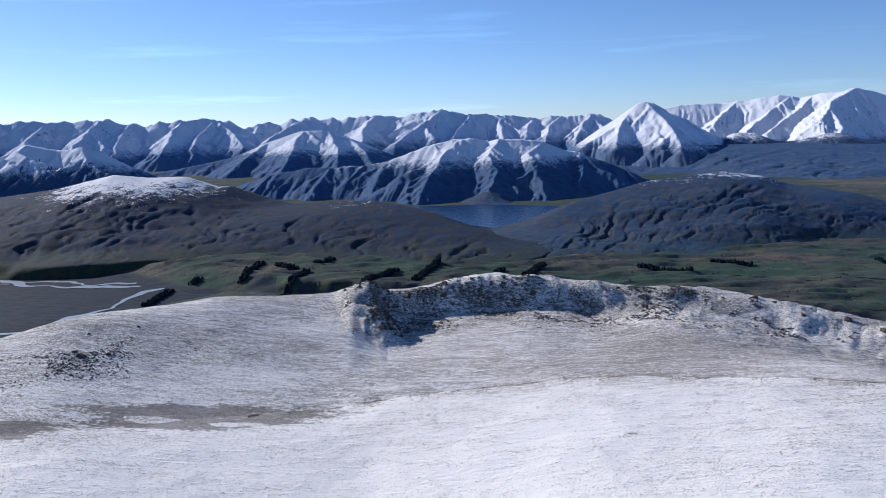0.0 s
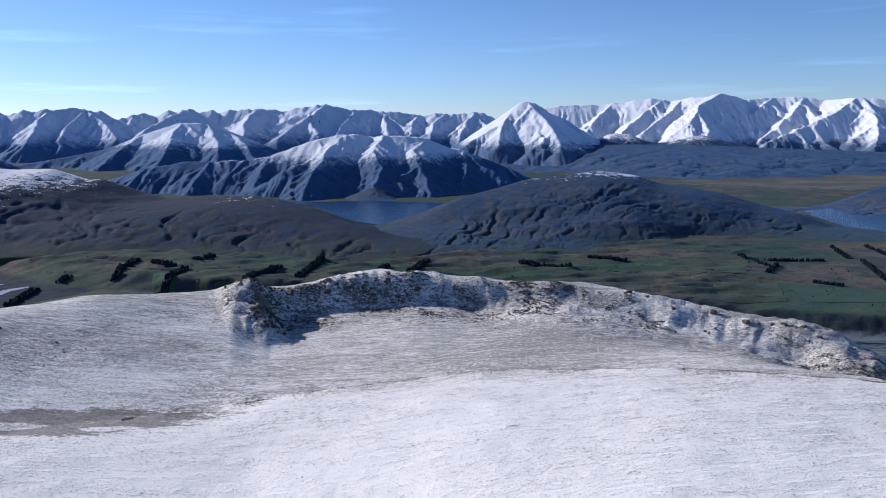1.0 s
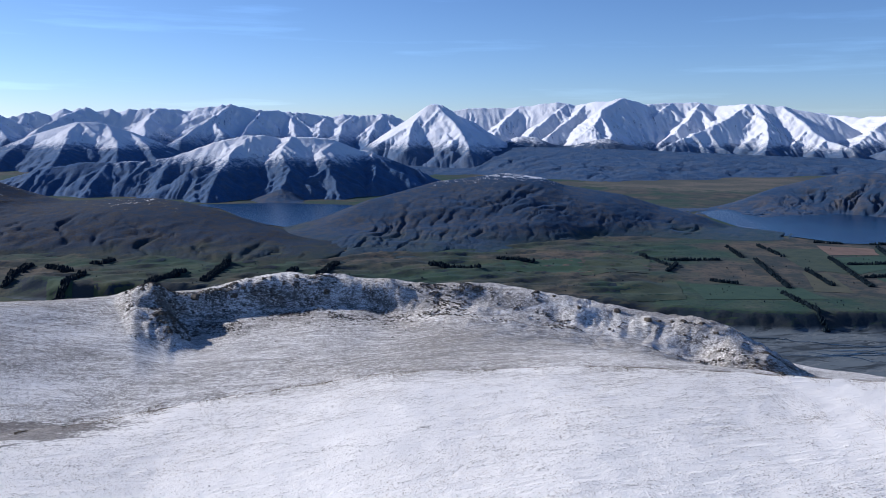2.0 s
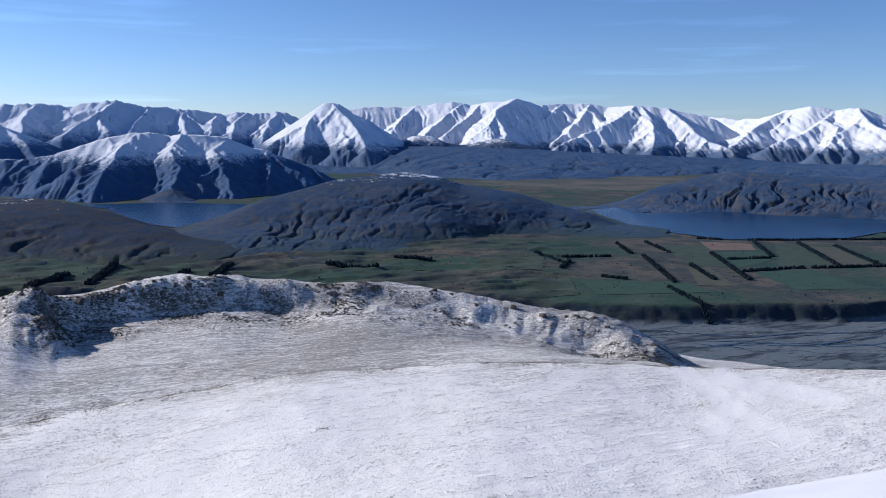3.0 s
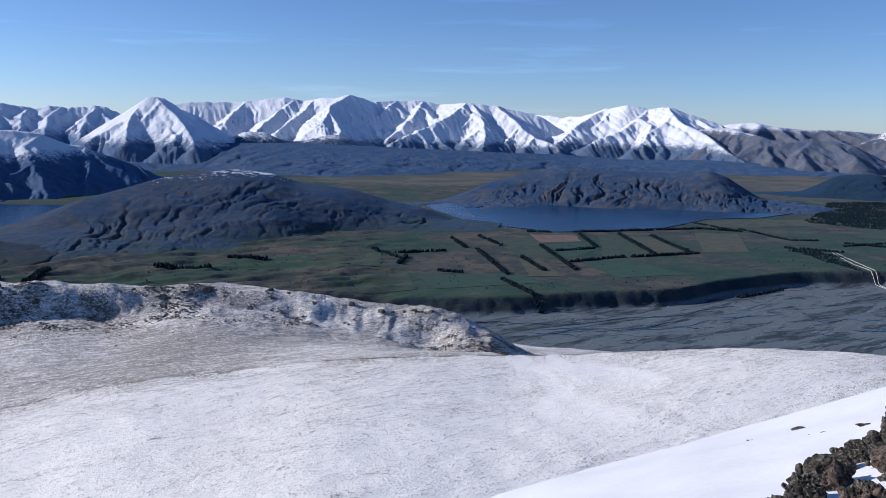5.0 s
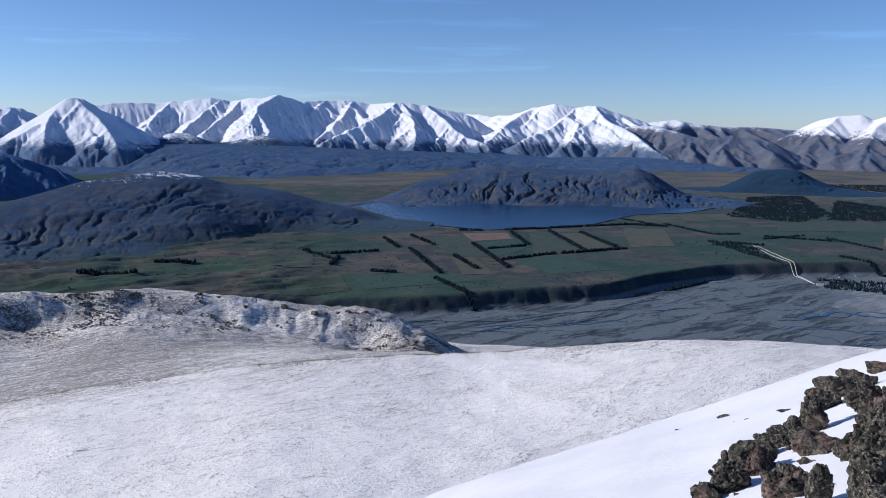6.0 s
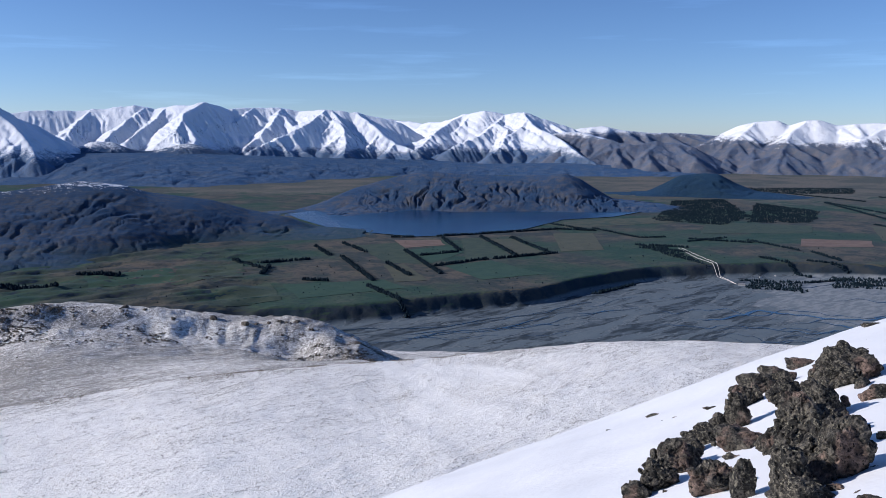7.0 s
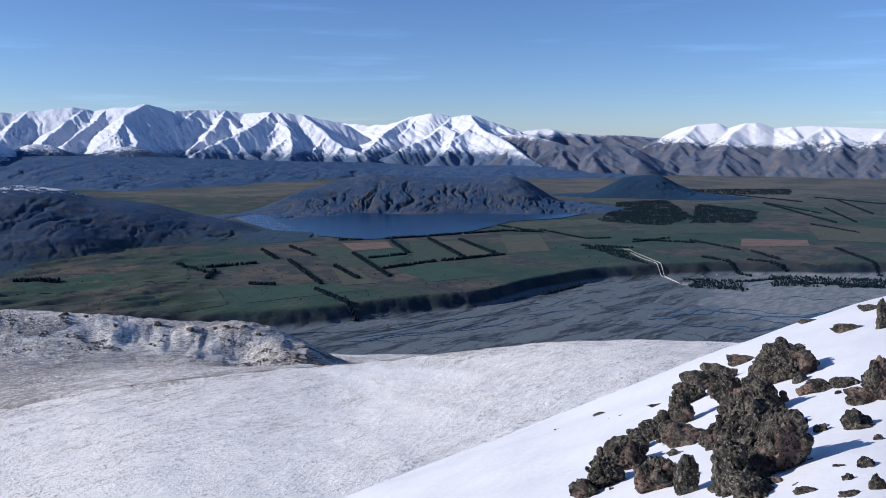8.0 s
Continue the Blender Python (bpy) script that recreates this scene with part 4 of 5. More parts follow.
# bearing and dip of the middle, half width and half height in degrees, fineness
OUTCROP = [(68.55, 14.55, 1.96, 1.59, 5), (67.45, 16.9, 1.57, 1.56, 5), (66.29, 18.89, 2.3, 2.43, 5), (65.64, 21.68, 1.61, 2.03, 5), (68.7, 19.55, 2.17, 2.43, 5), (65.37, 16.63, 1.29, 0.93, 5), (67.08, 15.66, 1.05, 0.9, 4), (64.73, 19.66, 1.63, 1.12, 5),
           (67.4, 21.07, 1.47, 1.41, 5), (66.58, 20.6, 1.81, 1.72, 5), (67.81, 18.12, 1.46, 1.4, 5), (67.09, 22.59, 2.12, 1.11, 5), (71.05, 15.74, 1.19, 0.51, 4), (72.47, 15.31, 1.13, 0.5, 4), (74.12, 15.09, 1.13, 1.52, 5), (73.58, 16.1, 1.81, 0.54, 4),
           (70.15, 16.09, 0.91, 0.47, 4)]
OUTCROP += [(63.75, 16.18, 1.71, 0.86, 4), (62.78, 17.07, 1.28, 0.95, 5), (62.21, 18.13, 1.07, 1.49, 5), (61.42, 19.0, 1.23, 0.87, 4), (60.3, 19.8, 1.54, 0.83, 4), (59.38, 20.58, 1.42, 0.84, 4), (62.6, 19.88, 2.33, 0.83, 4), (58.6, 21.4, 1.95, 1.26, 5),
           (57.31, 22.77, 1.53, 1.16, 5), (56.04, 23.84, 1.26, 0.8, 4), (60.84, 22.46, 1.63, 1.46, 5), (62.86, 22.4, 0.89, 1.55, 5), (66.06, 14.6, 1.41, 0.44, 4), (64.42, 15.42, 1.22, 0.65, 4), (65.12, 15.65, 0.86, 0.61, 4), (74.13, 11.02, 0.45, 1.1, 5),
           (62.13, 21.02, 0.89, 0.33, 4)]
base = ground_at(65, 20)
ox, oy = polar(65, base[0])
outcrop = tagged(new("rock_outcrop"), "dark lichen-covered rock outcrop breaking through the snow", "rock")
outcrop.matrix_world = pose(float(ox), float(oy), base[1])
bpy.context.view_layer.update()
CHIPS = [rock_mesh((1, 0.85, 0.8), 600 + i, 3) for i in range(7)]
rng = random.Random(31)
for i, (a, dn, w, h, level) in enumerate(OUTCROP):
    r, z = ground_at(a, dn + h * 0.85)
    r += r * math.tan(radians(w)) * 0.35
    hw, hh = r * math.tan(radians(w)), r * math.tan(radians(h)) / math.cos(radians(dn))
    x, y = from_end(a, r)
    boulder("boulder", (float(x), float(y), H - r * math.tan(radians(dn))), (hw * 1.02, hw * 0.95, hh * 1.06), 500 + i, level, -a + rng.uniform(-12, 12), 0, outcrop)
    for j in range(3 if h > 0.9 else 1):
        # broken pieces round its rim
        t = rng.uniform(0, 2 * math.pi)
        ca, cd = a + w * 0.85 * math.cos(t), dn + h * 0.8 * math.sin(t)
        rr, zz = ground_at(ca, cd + 0.3)
        rr = min(rr, r + hw * 0.7)
        x, y = from_end(ca, rr)
        k = rng.uniform(0.16, 0.3) * min(hw, hh * 1.3)
        chip = new("boulder", CHIPS[rng.randrange(7)])
        chip.matrix_world = pose(float(x), float(y), H - rr * math.tan(radians(cd)), rng.uniform(0, 360), rng.uniform(0, 360), rng.uniform(0, 360)) @ Matrix.Diagonal((k * rng.uniform(0.8, 1.5), k, k, 1))
        chip.parent = outcrop
        chip.matrix_parent_inverse = outcrop.matrix_world.inverted()
STONES = [(73.06, 17.5, 1.06, 0.85), (71.16, 18.29, 0.56, 0.53), (73.86, 19.97, 0.65, 0.54), (74.53, 18.33, 0.45, 0.34), (72.64, 20.46, 0.55, 0.19), (72.95, 20.99, 0.39, 0.5), (69.96, 21.92, 0.49, 0.36), (70.83, 22.21, 0.96, 0.39),
           (73.28, 21.78, 1.01, 0.42), (74.55, 20.85, 0.53, 0.95), (70.79, 20.2, 0.52, 0.29), (68.8, 21.82, 0.93, 0.44), (71.53, 21.61, 0.32, 0.27), (74.06, 17.81, 0.19, 0.11)]
STONES += [(72.59, 11.94, 0.97, 0.19), (73.72, 10.58, 0.85, 0.15), (70.06, 11.75, 0.6, 0.12), (56.97, 18.84, 0.37, 0.13), (58.57, 18.83, 0.32, 0.08), (54.06, 19.98, 0.24, 0.09), (53.53, 20.8, 0.33, 0.06), (55.48, 19.8, 0.19, 0.06),
           (60.96, 17.99, 0.59, 0.1), (69.88, 13.3, 0.16, 0.1), (71.04, 12.84, 0.12, 0.08), (71.53, 12.0, 0.16, 0.08), (59.3, 18.37, 0.18, 0.08), (57.83, 19.08, 0.28, 0.06), (53.09, 20.98, 0.28, 0.06), (69.76, 12.78, 0.1, 0.08)]
for i, (a, dn, w, h) in enumerate(STONES):
    r, z = ground_at(a, dn + h * 0.8)
    hw, hh = r * math.tan(radians(w)), r * math.tan(radians(h)) / math.cos(radians(dn))
    x, y = from_end(a, r)
    tagged(boulder("stone", (float(x), float(y), z + hh * 0.45), (hw * (1.15 if h > 0.2 else 1.6), hw, hh * (1.15 if h > 0.2 else 1.8)), 700 + i, 4, -a), "small dark stone poking out of the snow", "rock", "loose stones on the snow")


# ------------------------------------------------------------ valley: paddocks, river, trees
def ground_xyz(az, down, lift=0.0):
    d = (H - TERRACE) / math.tan(radians(down))
    x, y = polar(az, d)
    return float(x), float(y)


def valley_z(x, y):
    return valley_height(np.degrees(np.arctan2(x, y)), np.hypot(x, y))


def field_material(name, a, b):
    m = Mat(name, 0.85, 0.08)
    # same blue haze, imitated by sheen on the fields
    m.bsdf.inputs["Sheen Weight"].default_value = 0.04
    m.bsdf.inputs["Sheen Roughness"].default_value = 0.6
    m.bsdf.inputs["Sheen Tint"].default_value = (0.16, 0.42, 1.0, 1.0)
    n, f = m.noise(14, 4, 0.6), m.noise(2.2, 3, 0.7, m.pos(0.4, 1.6, 1, 33))
    m.colour(m.mix(m.range(m.math("ADD", n, m.math("MULTIPLY", f, 0.5)), 0.55, 0.95), a, b))
    m.bump(f, 0.3, 0.4)
    return m.m


MAT_FIELDS = [field_material("pasture", (0.048, 0.063, 0.032), (0.068, 0.082, 0.04)), field_material("lush_pasture", (0.04, 0.07, 0.035), (0.052, 0.084, 0.042)),
              field_material("dry_pasture", (0.078, 0.08, 0.042), (0.10, 0.096, 0.052)), field_material("ploughed_soil", (0.15, 0.105, 0.07), (0.20, 0.14, 0.095))]
FIELD_LABELS = ["grazed green paddock on the river terrace", "lush green paddock on the river terrace", "dry yellowish-green paddock on the river terrace", "bare brown ploughed paddock on the river terrace"]


def paddock(corners, look_of):
    """A field that lies on the terrace, between four bearings and dips."""
    p = [ground_xyz(corners[i], corners[i + 1]) for i in (0, 2, 4, 6)]
    u, v = np.meshgrid(np.linspace(0, 1, 14), np.linspace(0, 1, 14))
    x = (1 - v) * ((1 - u) * p[0][0] + u * p[1][0]) + v * ((1 - u) * p[3][0] + u * p[2][0])
    y = (1 - v) * ((1 - u) * p[0][1] + u * p[1][1]) + v * ((1 - u) * p[3][1] + u * p[2][1])
    x, y = x + 1.2 * fbm(x, y, 25, 2, 71), y + 1.2 * fbm(x, y, 25, 2, 72)
    tagged(sheet("paddock", x, y, valley_z(x, y) + 0.25, MAT_FIELDS[look_of]), FIELD_LABELS[look_of], "field", "paddocks on the terrace")


for c in [(39.7, 8.17, 42.9, 7.87, 43.7, 8.28, 41.3, 9.09), (42.2, 9.27, 45.5, 8.86, 49.2, 9.72, 44.9, 10.21), (31.0, 10.43, 38.0, 10.2, 39.6, 10.78, 32.2, 11.37), (-11.4, 9.67, -10.0, 9.56, -10.2, 10.24, -11.8, 10.25), (18.4, 9.34, 23.8, 9.19, 24.8, 10.05, 18.8, 10.08)]:
    paddock(c, 1)
for c in [(23.9, 9.14, 26.2, 8.94, 28.6, 9.5, 25.9, 9.91), (36.0, 7.84, 38.9, 7.66, 41.3, 9.09, 38.2, 9.04), (43.4, 7.39, 44.6, 7.33, 47.0, 8.58, 43.7, 8.81), (26.2, 10.69, 30.2, 10.25, 31.0, 11.4, 27.1, 11.84), (59.8, 5.9, 66.2, 5.87, 66.2, 6.3, 59.4, 6.67),
          (45.5, 6.13, 54.1, 5.77, 56.0, 6.11, 50.2, 6.48), (-18.9, 9.98, -14.9, 9.62, -11.9, 10.13, -13.4, 10.6), (24.3, 9.16, 28.4, 8.8, 28.4, 10.0, 23.7, 10.26), (-8.8, 9.74, -5.7, 9.7, -5.4, 10.49, -8.9, 10.51)]:
    paddock(c, 0)
for c in [(45.3, 7.37, 46.9, 7.35, 49.1, 8.26, 47.5, 8.51), (50.4, 6.07, 57.7, 5.6, 57.7, 5.99, 50.4, 6.56), (38.0, 9.16, 39.5, 9.17, 41.1, 10.24, 38.8, 10.36), (49.7, 6.93, 52.4, 6.86, 53.2, 7.96, 50.3, 8.17), (69.5, 5.72, 73.9, 5.67, 74.0, 6.53, 70.2, 6.57)]:
    paddock(c, 2)
for c in [(38.7, 7.48, 41.9, 7.46, 42.3, 7.82, 39.5, 8.02), (65.6, 6.72, 69.6, 6.62, 69.7, 7.0, 65.6, 7.2)]:
    paddock(c, 3)


# trees
def leaf_material(name, a, b):
    m = Mat(name, 0.9, 0.1)
    m.colour(m.mix(m.range(m.noise(1.3, 4, 0.7), 0.35, 0.65), a, b))
    return m.m


MAT_PINE = leaf_material("pine_needles", (0.006, 0.015, 0.024), (0.013, 0.025, 0.034))


def trees_mesh(name, places, heights, seed):
    """Many small conifers with uneven crowns, joined."""
    rng = np.random.RandomState(seed)
    n, sides = len(places), 5
    levels = [(0.0, 0.6), (0.25, 1.0), (0.66, 0.5)]
    ang = np.arange(sides) / sides * 2 * np.pi
    verts = np.zeros((n, len(levels) * sides + 1, 3))
    wide = heights * rng.uniform(0.26, 0.42, n)
    for i, (h, w) in enumerate(levels):
        rr = wide[:, None] * w * rng.uniform(0.65, 1.3, (n, sides))
        verts[:, i * sides:(i + 1) * sides, 0] = rr * np.cos(ang + rng.uniform(0, 1, (n, 1)))
        verts[:, i * sides:(i + 1) * sides, 1] = rr * np.sin(ang + rng.uniform(0, 1, (n, 1)))
        verts[:, i * sides:(i + 1) * sides, 2] = heights[:, None] * (h + rng.uniform(-0.06, 0.06, (n, sides)))
    verts[:, -1, 2] = heights
    verts[:, :, :2] += places[:, None, :2]
    verts[:, :, 2] += places[:, None, 2] - 0.1
    faces = []
    for i in range(len(levels) - 1):
        for j in range(sides):
            k = (j + 1) % sides
            faces.append((i * sides + j, i * sides + k, (i + 1) * sides + k))
            faces.append((i * sides + j, (i + 1) * sides + k, (i + 1) * sides + j))
    last = (len(levels) - 1) * sides
    faces += [(last + j, last + (j + 1) % sides, len(levels) * sides) for j in range(sides)]
    f = (np.array(faces)[None] + (np.arange(n) * verts.shape[1])[:, None, None]).reshape(-1, 3)
    me = bpy.data.meshes.new(name)
    me.from_pydata(verts.reshape(-1, 3).tolist(), [], f.tolist())
    me.materials.append(MAT_PINE)
    return new(name, me)


def belt(a0, d0, a1, d1, seed, tall=3.0, rows=2):
    rng = np.random.RandomState(seed)
    p, q = np.array(ground_xyz(a0, d0)), np.array(ground_xyz(a1, d1))
    length = np.hypot(*(q - p))
    n = max(4, int(length / 1.5)) * rows
    t = np.sort(rng.uniform(0, 1, n))
    gap = fbm(t * length, t * 0, 22, 2, seed) > -0.62
    side = np.array([-(q - p)[1], (q - p)[0]]) / max(length, 1)
    xy = p + t[:, None] * (q - p) + side * rng.uniform(-1.3, 1.3, (n, 1)) * rows / 2
    xy, h = xy[gap], rng.uniform(0.6, 1.15, gap.sum()) * tall
    tagged(trees_mesh("shelterbelt", np.column_stack([xy, valley_z(xy[:, 0], xy[:, 1])]), h, seed), "dark pine shelterbelt along a paddock edge", "trees", "shelterbelts between the paddocks", "stuff")


for i, b in enumerate([(35.1, 8.57, 37.3, 10.31), (38.2, 9.04, 39.8, 9.93), (39.5, 8.21, 42.0, 9.81), (40.5, 8.56, 43.1, 8.31), (41.5, 9.27, 44.8, 8.83), (44.8, 8.83, 50.0, 8.27), (42.1, 7.34, 43.3, 8.23), (44.7, 7.21, 47.3, 8.56), (46.9, 7.28, 49.4, 8.23),
                       (38.5, 7.29, 40.2, 7.3), (41.7, 7.24, 50.0, 6.65), (50.0, 6.65, 52.6, 6.71), (35.2, 7.67, 36.8, 8.32), (33.3, 7.84, 34.3, 8.48), (29.6, 9.79, 30.2, 9.16), (29.4, 8.94, 32.9, 8.71), (27.8, 8.73, 29.8, 9.36), (32.2, 10.09, 34.1, 10.23), (36.9, 10.63, 39.7, 11.85)]):
    belt(*b, 300 + i, 3.4, 3)
for i, b in enumerate([(55.3, 7.55, 58.7, 7.64), (66.8, 4.39, 71.1, 5.46), (69.8, 3.93, 73.8, 4.2), (64.7, 3.9, 69.1, 4.24), (49.5, 6.3, 52.6, 6.72), (68.7, 8.63, 74.1, 8.51), (71.2, 7.05, 73.8, 7.92), (66.3, 7.51, 68.0, 7.96), (63.1, 8.03, 66.3, 8.42), (52.6, 10.12, 55.3, 9.47), (58.7, 7.07, 62.7, 7.12)]):
    belt(*b, 340 + i, 3.0, 3)
for i, b in enumerate([(66.86, 4.37, 70.22, 4.91), (70.4, 4.57, 72.25, 5.37), (70.97, 4.0, 73.15, 4.82), (69.65, 5.61, 72.49, 6.02), (62.37, 6.97, 65.51, 7.46), (58.68, 7.23, 61.1, 6.86), (52.42, 6.54, 55.58, 7.08), (55.58, 7.08, 57.25, 6.98), (65.98, 8.08, 68.56, 8.16), (65.58, 8.8, 68.78, 8.37), (55.35, 7.57, 58.7, 7.95)]):
    belt(*b, 410 + i, 2.6, 3)
for i, b in enumerate([(-11.5, 9.01, -10.2, 9.28), (-13.9, 9.54, -12.4, 8.77), (-11.2, 10.26, -9.4, 9.52), (-8.8, 8.97, -7.6, 8.72), (-5.7, 10.36, -3.2, 9.69), (-2.0, 10.35, -0.4, 9.31), (-17.2, 9.18, -16.5, 9.05), (-20.1, 10.05, -18.5, 9.27), (5.7, 10.59, 6.9, 9.44), (18.1, 9.36, 20.6, 9.47), (3.3, 10.56, 4.1, 9.8), (13.4, 9.82, 17.1, 10.05)]):
    belt(*b, 370 + i, 4.0, 6)


def wood(corners, seed, spacing=2.6, tall=2.8):
    """A plantation that fills a polygon of bearings and dips."""
    rng = np.random.RandomState(seed)
    p = np.array([ground_xyz(corners[i], corners[i + 1]) for i in range(0, len(corners), 2)])
    lo, hi = p.min(0), p.max(0)
    n = int((hi - lo).prod() / spacing**2)
    xy = lo + rng.uniform(0, 1, (n, 2)) * (hi - lo)
    inside = np.zeros(n, bool)
    wx, wy = xy[:, 0] + 6 * fbm(xy[:, 0], xy[:, 1], 25, 2, seed), xy[:, 1] + 6 * fbm(xy[:, 0], xy[:, 1], 25, 2, seed + 1)
    for i in range(len(p)):
        a, b = p[i], p[(i + 1) % len(p)]
        cross = ((a[1] > wy) != (b[1] > wy)) & (wx < (b[0] - a[0]) * (wy - a[1]) / (b[1] - a[1] + 1e-9) + a[0])
        inside ^= cross
    inside &= fbm(xy[:, 0], xy[:, 1], 30, 3, seed + 5) > -0.5
    az, dn = np.degrees(np.arctan2(xy[:, 0], xy[:, 1])), np.degrees(np.arctan((H - TERRACE) / np.hypot(xy[:, 0], xy[:, 1])))
    inside &= (np.abs(dn - 7.72 - (az - 58.3) * 0.39) > 0.32) | (az < 57.4) | (az > 62.4)
    xy = xy[inside]
    tagged(trees_mesh("pine_wood", np.column_stack([xy, valley_z(xy[:, 0], xy[:, 1])]), rng.uniform(0.6, 1.1, len(xy)) * tall, seed), "dark pine plantation on the valley plain", "forest", "pine woods on the plain", "stuff")


for i, c in enumerate([(57.7, 4.55, 60.8, 4.37, 62.5, 5.45, 60.9, 6.06, 56.4, 5.88), (62.8, 4.58, 66.5, 4.94, 66.2, 5.68, 62.3, 5.83), (58.7, 8.48, 55.7, 7.73, 58.3, 7.55, 61.3, 8.9), (62.0, 3.6, 68.4, 3.45, 68.4, 3.8, 62.0, 3.97), (61.8, 8.79, 66.0, 8.72, 66.0, 9.3, 61.9, 9.3), (67.5, 8.3, 74.1, 8.07, 74.1, 8.58, 67.5, 8.9)]):
    wood(c, 900 + i, 4.2 if i == 3 else 3.0)

# scattered trees and scrub
rng = np.random.RandomState(77)
n = 2600
az, dn = rng.uniform(-30, 88, n), rng.uniform(4.6, 11.4, n)
keep = (fbm(az * 10, dn * 60, 40, 3, 3) > 0.12)
d = (H - TERRACE) / np.tan(np.radians(dn))
keep &= d > curve(SCARP, az) + 26
x, y = polar(az[keep], d[keep])
tagged(trees_mesh("scrub", np.column_stack([x, y, valley_z(x, y)]), rng.uniform(0.6, 1.9, keep.sum()), 78), "scattered dark trees and scrub on the terrace", "trees", kind="stuff")


# braided river
def ribbon(name, pts, width, material, label, z=None, category="river"):
    """A flat strip along points."""
    p = np.array(pts, float)
    t = np.gradient(p, axis=0)
    t /= np.hypot(t[:, 0], t[:, 1])[:, None] + 1e-9
    nrm = np.column_stack([-t[:, 1], t[:, 0]])
    w = np.broadcast_to(width, (len(p),))[:, None] / 2
    a, b = p + nrm * w, p - nrm * w
    X, Y = np.stack([a[:, 0], b[:, 0]]), np.stack([a[:, 1], b[:, 1]])
    Z = valley_z(X, Y) + 0.3 if z is None else np.full_like(X, z)
    return tagged(sheet(name, X, Y, Z, material), label, category, kind="structure")


MAT_RIVER = Mat("river_water", 0.2, 0.4)
MAT_RIVER.colour(MAT_RIVER.mix(MAT_RIVER.noise(9, 3), (0.012, 0.04, 0.085), (0.025, 0.06, 0.11)))
MAT_RIVER.bump(MAT_RIVER.noise(0.9, 3), 0.03, 0.15)
rng = np.random.RandomState(5)
for i in range(24):
    # each braid runs along the bed, swinging across part of it
    a0, a1 = (rng.uniform(56, 70), 92) if i < 18 else (rng.uniform(30, 40), rng.uniform(50, 60))
    u = np.arange(a0, a1, 0.12)
    far, near = curve(SCARP, u) - 16, np.interp(u, [30, 45, 60, 75, 92], [520, 560, 590, 640, 720])
    mid = rng.uniform(0.02, 0.45) if i < 9 else rng.uniform(0.02, 0.9)
    v = np.clip(mid + 0.16 * fbm(u, u * 0 + 3.7 * i, 9.0, 2, 91) + 0.05 * fbm(u, u * 0 + 1.9 * i, 2.3, 3, 92), 0.02, 0.98)
    x, y = polar(u, near + (far - near) * v)
    wide = (rng.uniform(3.0, 6.0) if i < 5 else rng.uniform(0.5, 1.7)) if i < 18 else rng.uniform(0.5, 1.2)
    ribbon("water_braid", np.column_stack([x, y]), wide * np.clip(1 + 0.9 * fbm(u, u * 0 + i, 2.5, 2, 93), 0.25, 2) * np.clip((u - a0) / 2, 0.15, 1), MAT_RIVER.m, "narrow blue braid of the shallow river on grey gravel")


# water whose pale base colour stands in for the sun's glint
MAT_GLINT = Mat("glint_water", 0.32, 0.8)
MAT_GLINT.colour(MAT_GLINT.mix(MAT_GLINT.noise(9, 3), (0.30, 0.33, 0.36), (0.42, 0.45, 0.47)))
MAT_GLINT.bump(MAT_GLINT.noise(0.9, 3), 0.03, 0.2)


def stream(points, width, seed):
    """A channel on the gravel bed through bearings and dips."""
    p = np.array(points)
    t = np.linspace(0, len(p) - 1, 60)
    az, dn = np.interp(t, np.arange(len(p)), p[:, 0]), np.interp(t, np.arange(len(p)), p[:, 1])
    d = H / np.tan(np.radians(dn))
    x, y = polar(az, d)
    ribbon("water_braid", np.column_stack([x + 5 * fbm(x, y, 40, 3, seed), y + 9 * fbm(x, y, 40, 3, seed + 1)]), width * (1 + 0.5 * np.sin(t * 3 + seed)), MAT_GLINT.m, "braid of the river on grey gravel, sun glint in its pale colour")


stream([(-40, 7.6), (-33, 8.1), (-28.4, 8.39), (-26.6, 9.0), (-24.3, 9.21), (-20.3, 9.6)], 8, 1)
stream([(-40, 12.5), (-33, 12.2), (-28.7, 11.9), (-27.5, 11.73), (-24.8, 11.18), (-22.1, 10.77), (-19.9, 9.9), (-18.9, 9.85)], 7, 2)
stream([(-34, 8.3), (-26.6, 8.69), (-24.3, 8.9), (-23.0, 9.23), (-20.6, 9.3)], 6, 3)
stream([(-36, 11.0), (-29, 11.6), (-26.2, 11.75), (-25.6, 11.3), (-24.2, 11.2)], 4, 4)

# pipes of the power station on the terrace face
MAT_PIPE = Mat("pale_painted_pipe", 0.5, 0.4)
MAT_PIPE.colour(MAT_PIPE.mix(MAT_PIPE.noise(2), (0.55, 0.53, 0.50), (0.70, 0.68, 0.64)))
MAT_WALL = Mat("pale_concrete", 0.8, 0.2)
MAT_WALL.colour(MAT_WALL.mix(MAT_WALL.noise(1.0), (0.42, 0.41, 0.39), (0.55, 0.54, 0.52)))
MAT_ROOF = Mat("grey_iron_roof", 0.5, 0.4)
MAT_ROOF.colour(MAT_ROOF.mix(MAT_ROOF.noise(1.0), (0.20, 0.20, 0.21), (0.30, 0.30, 0.31)))


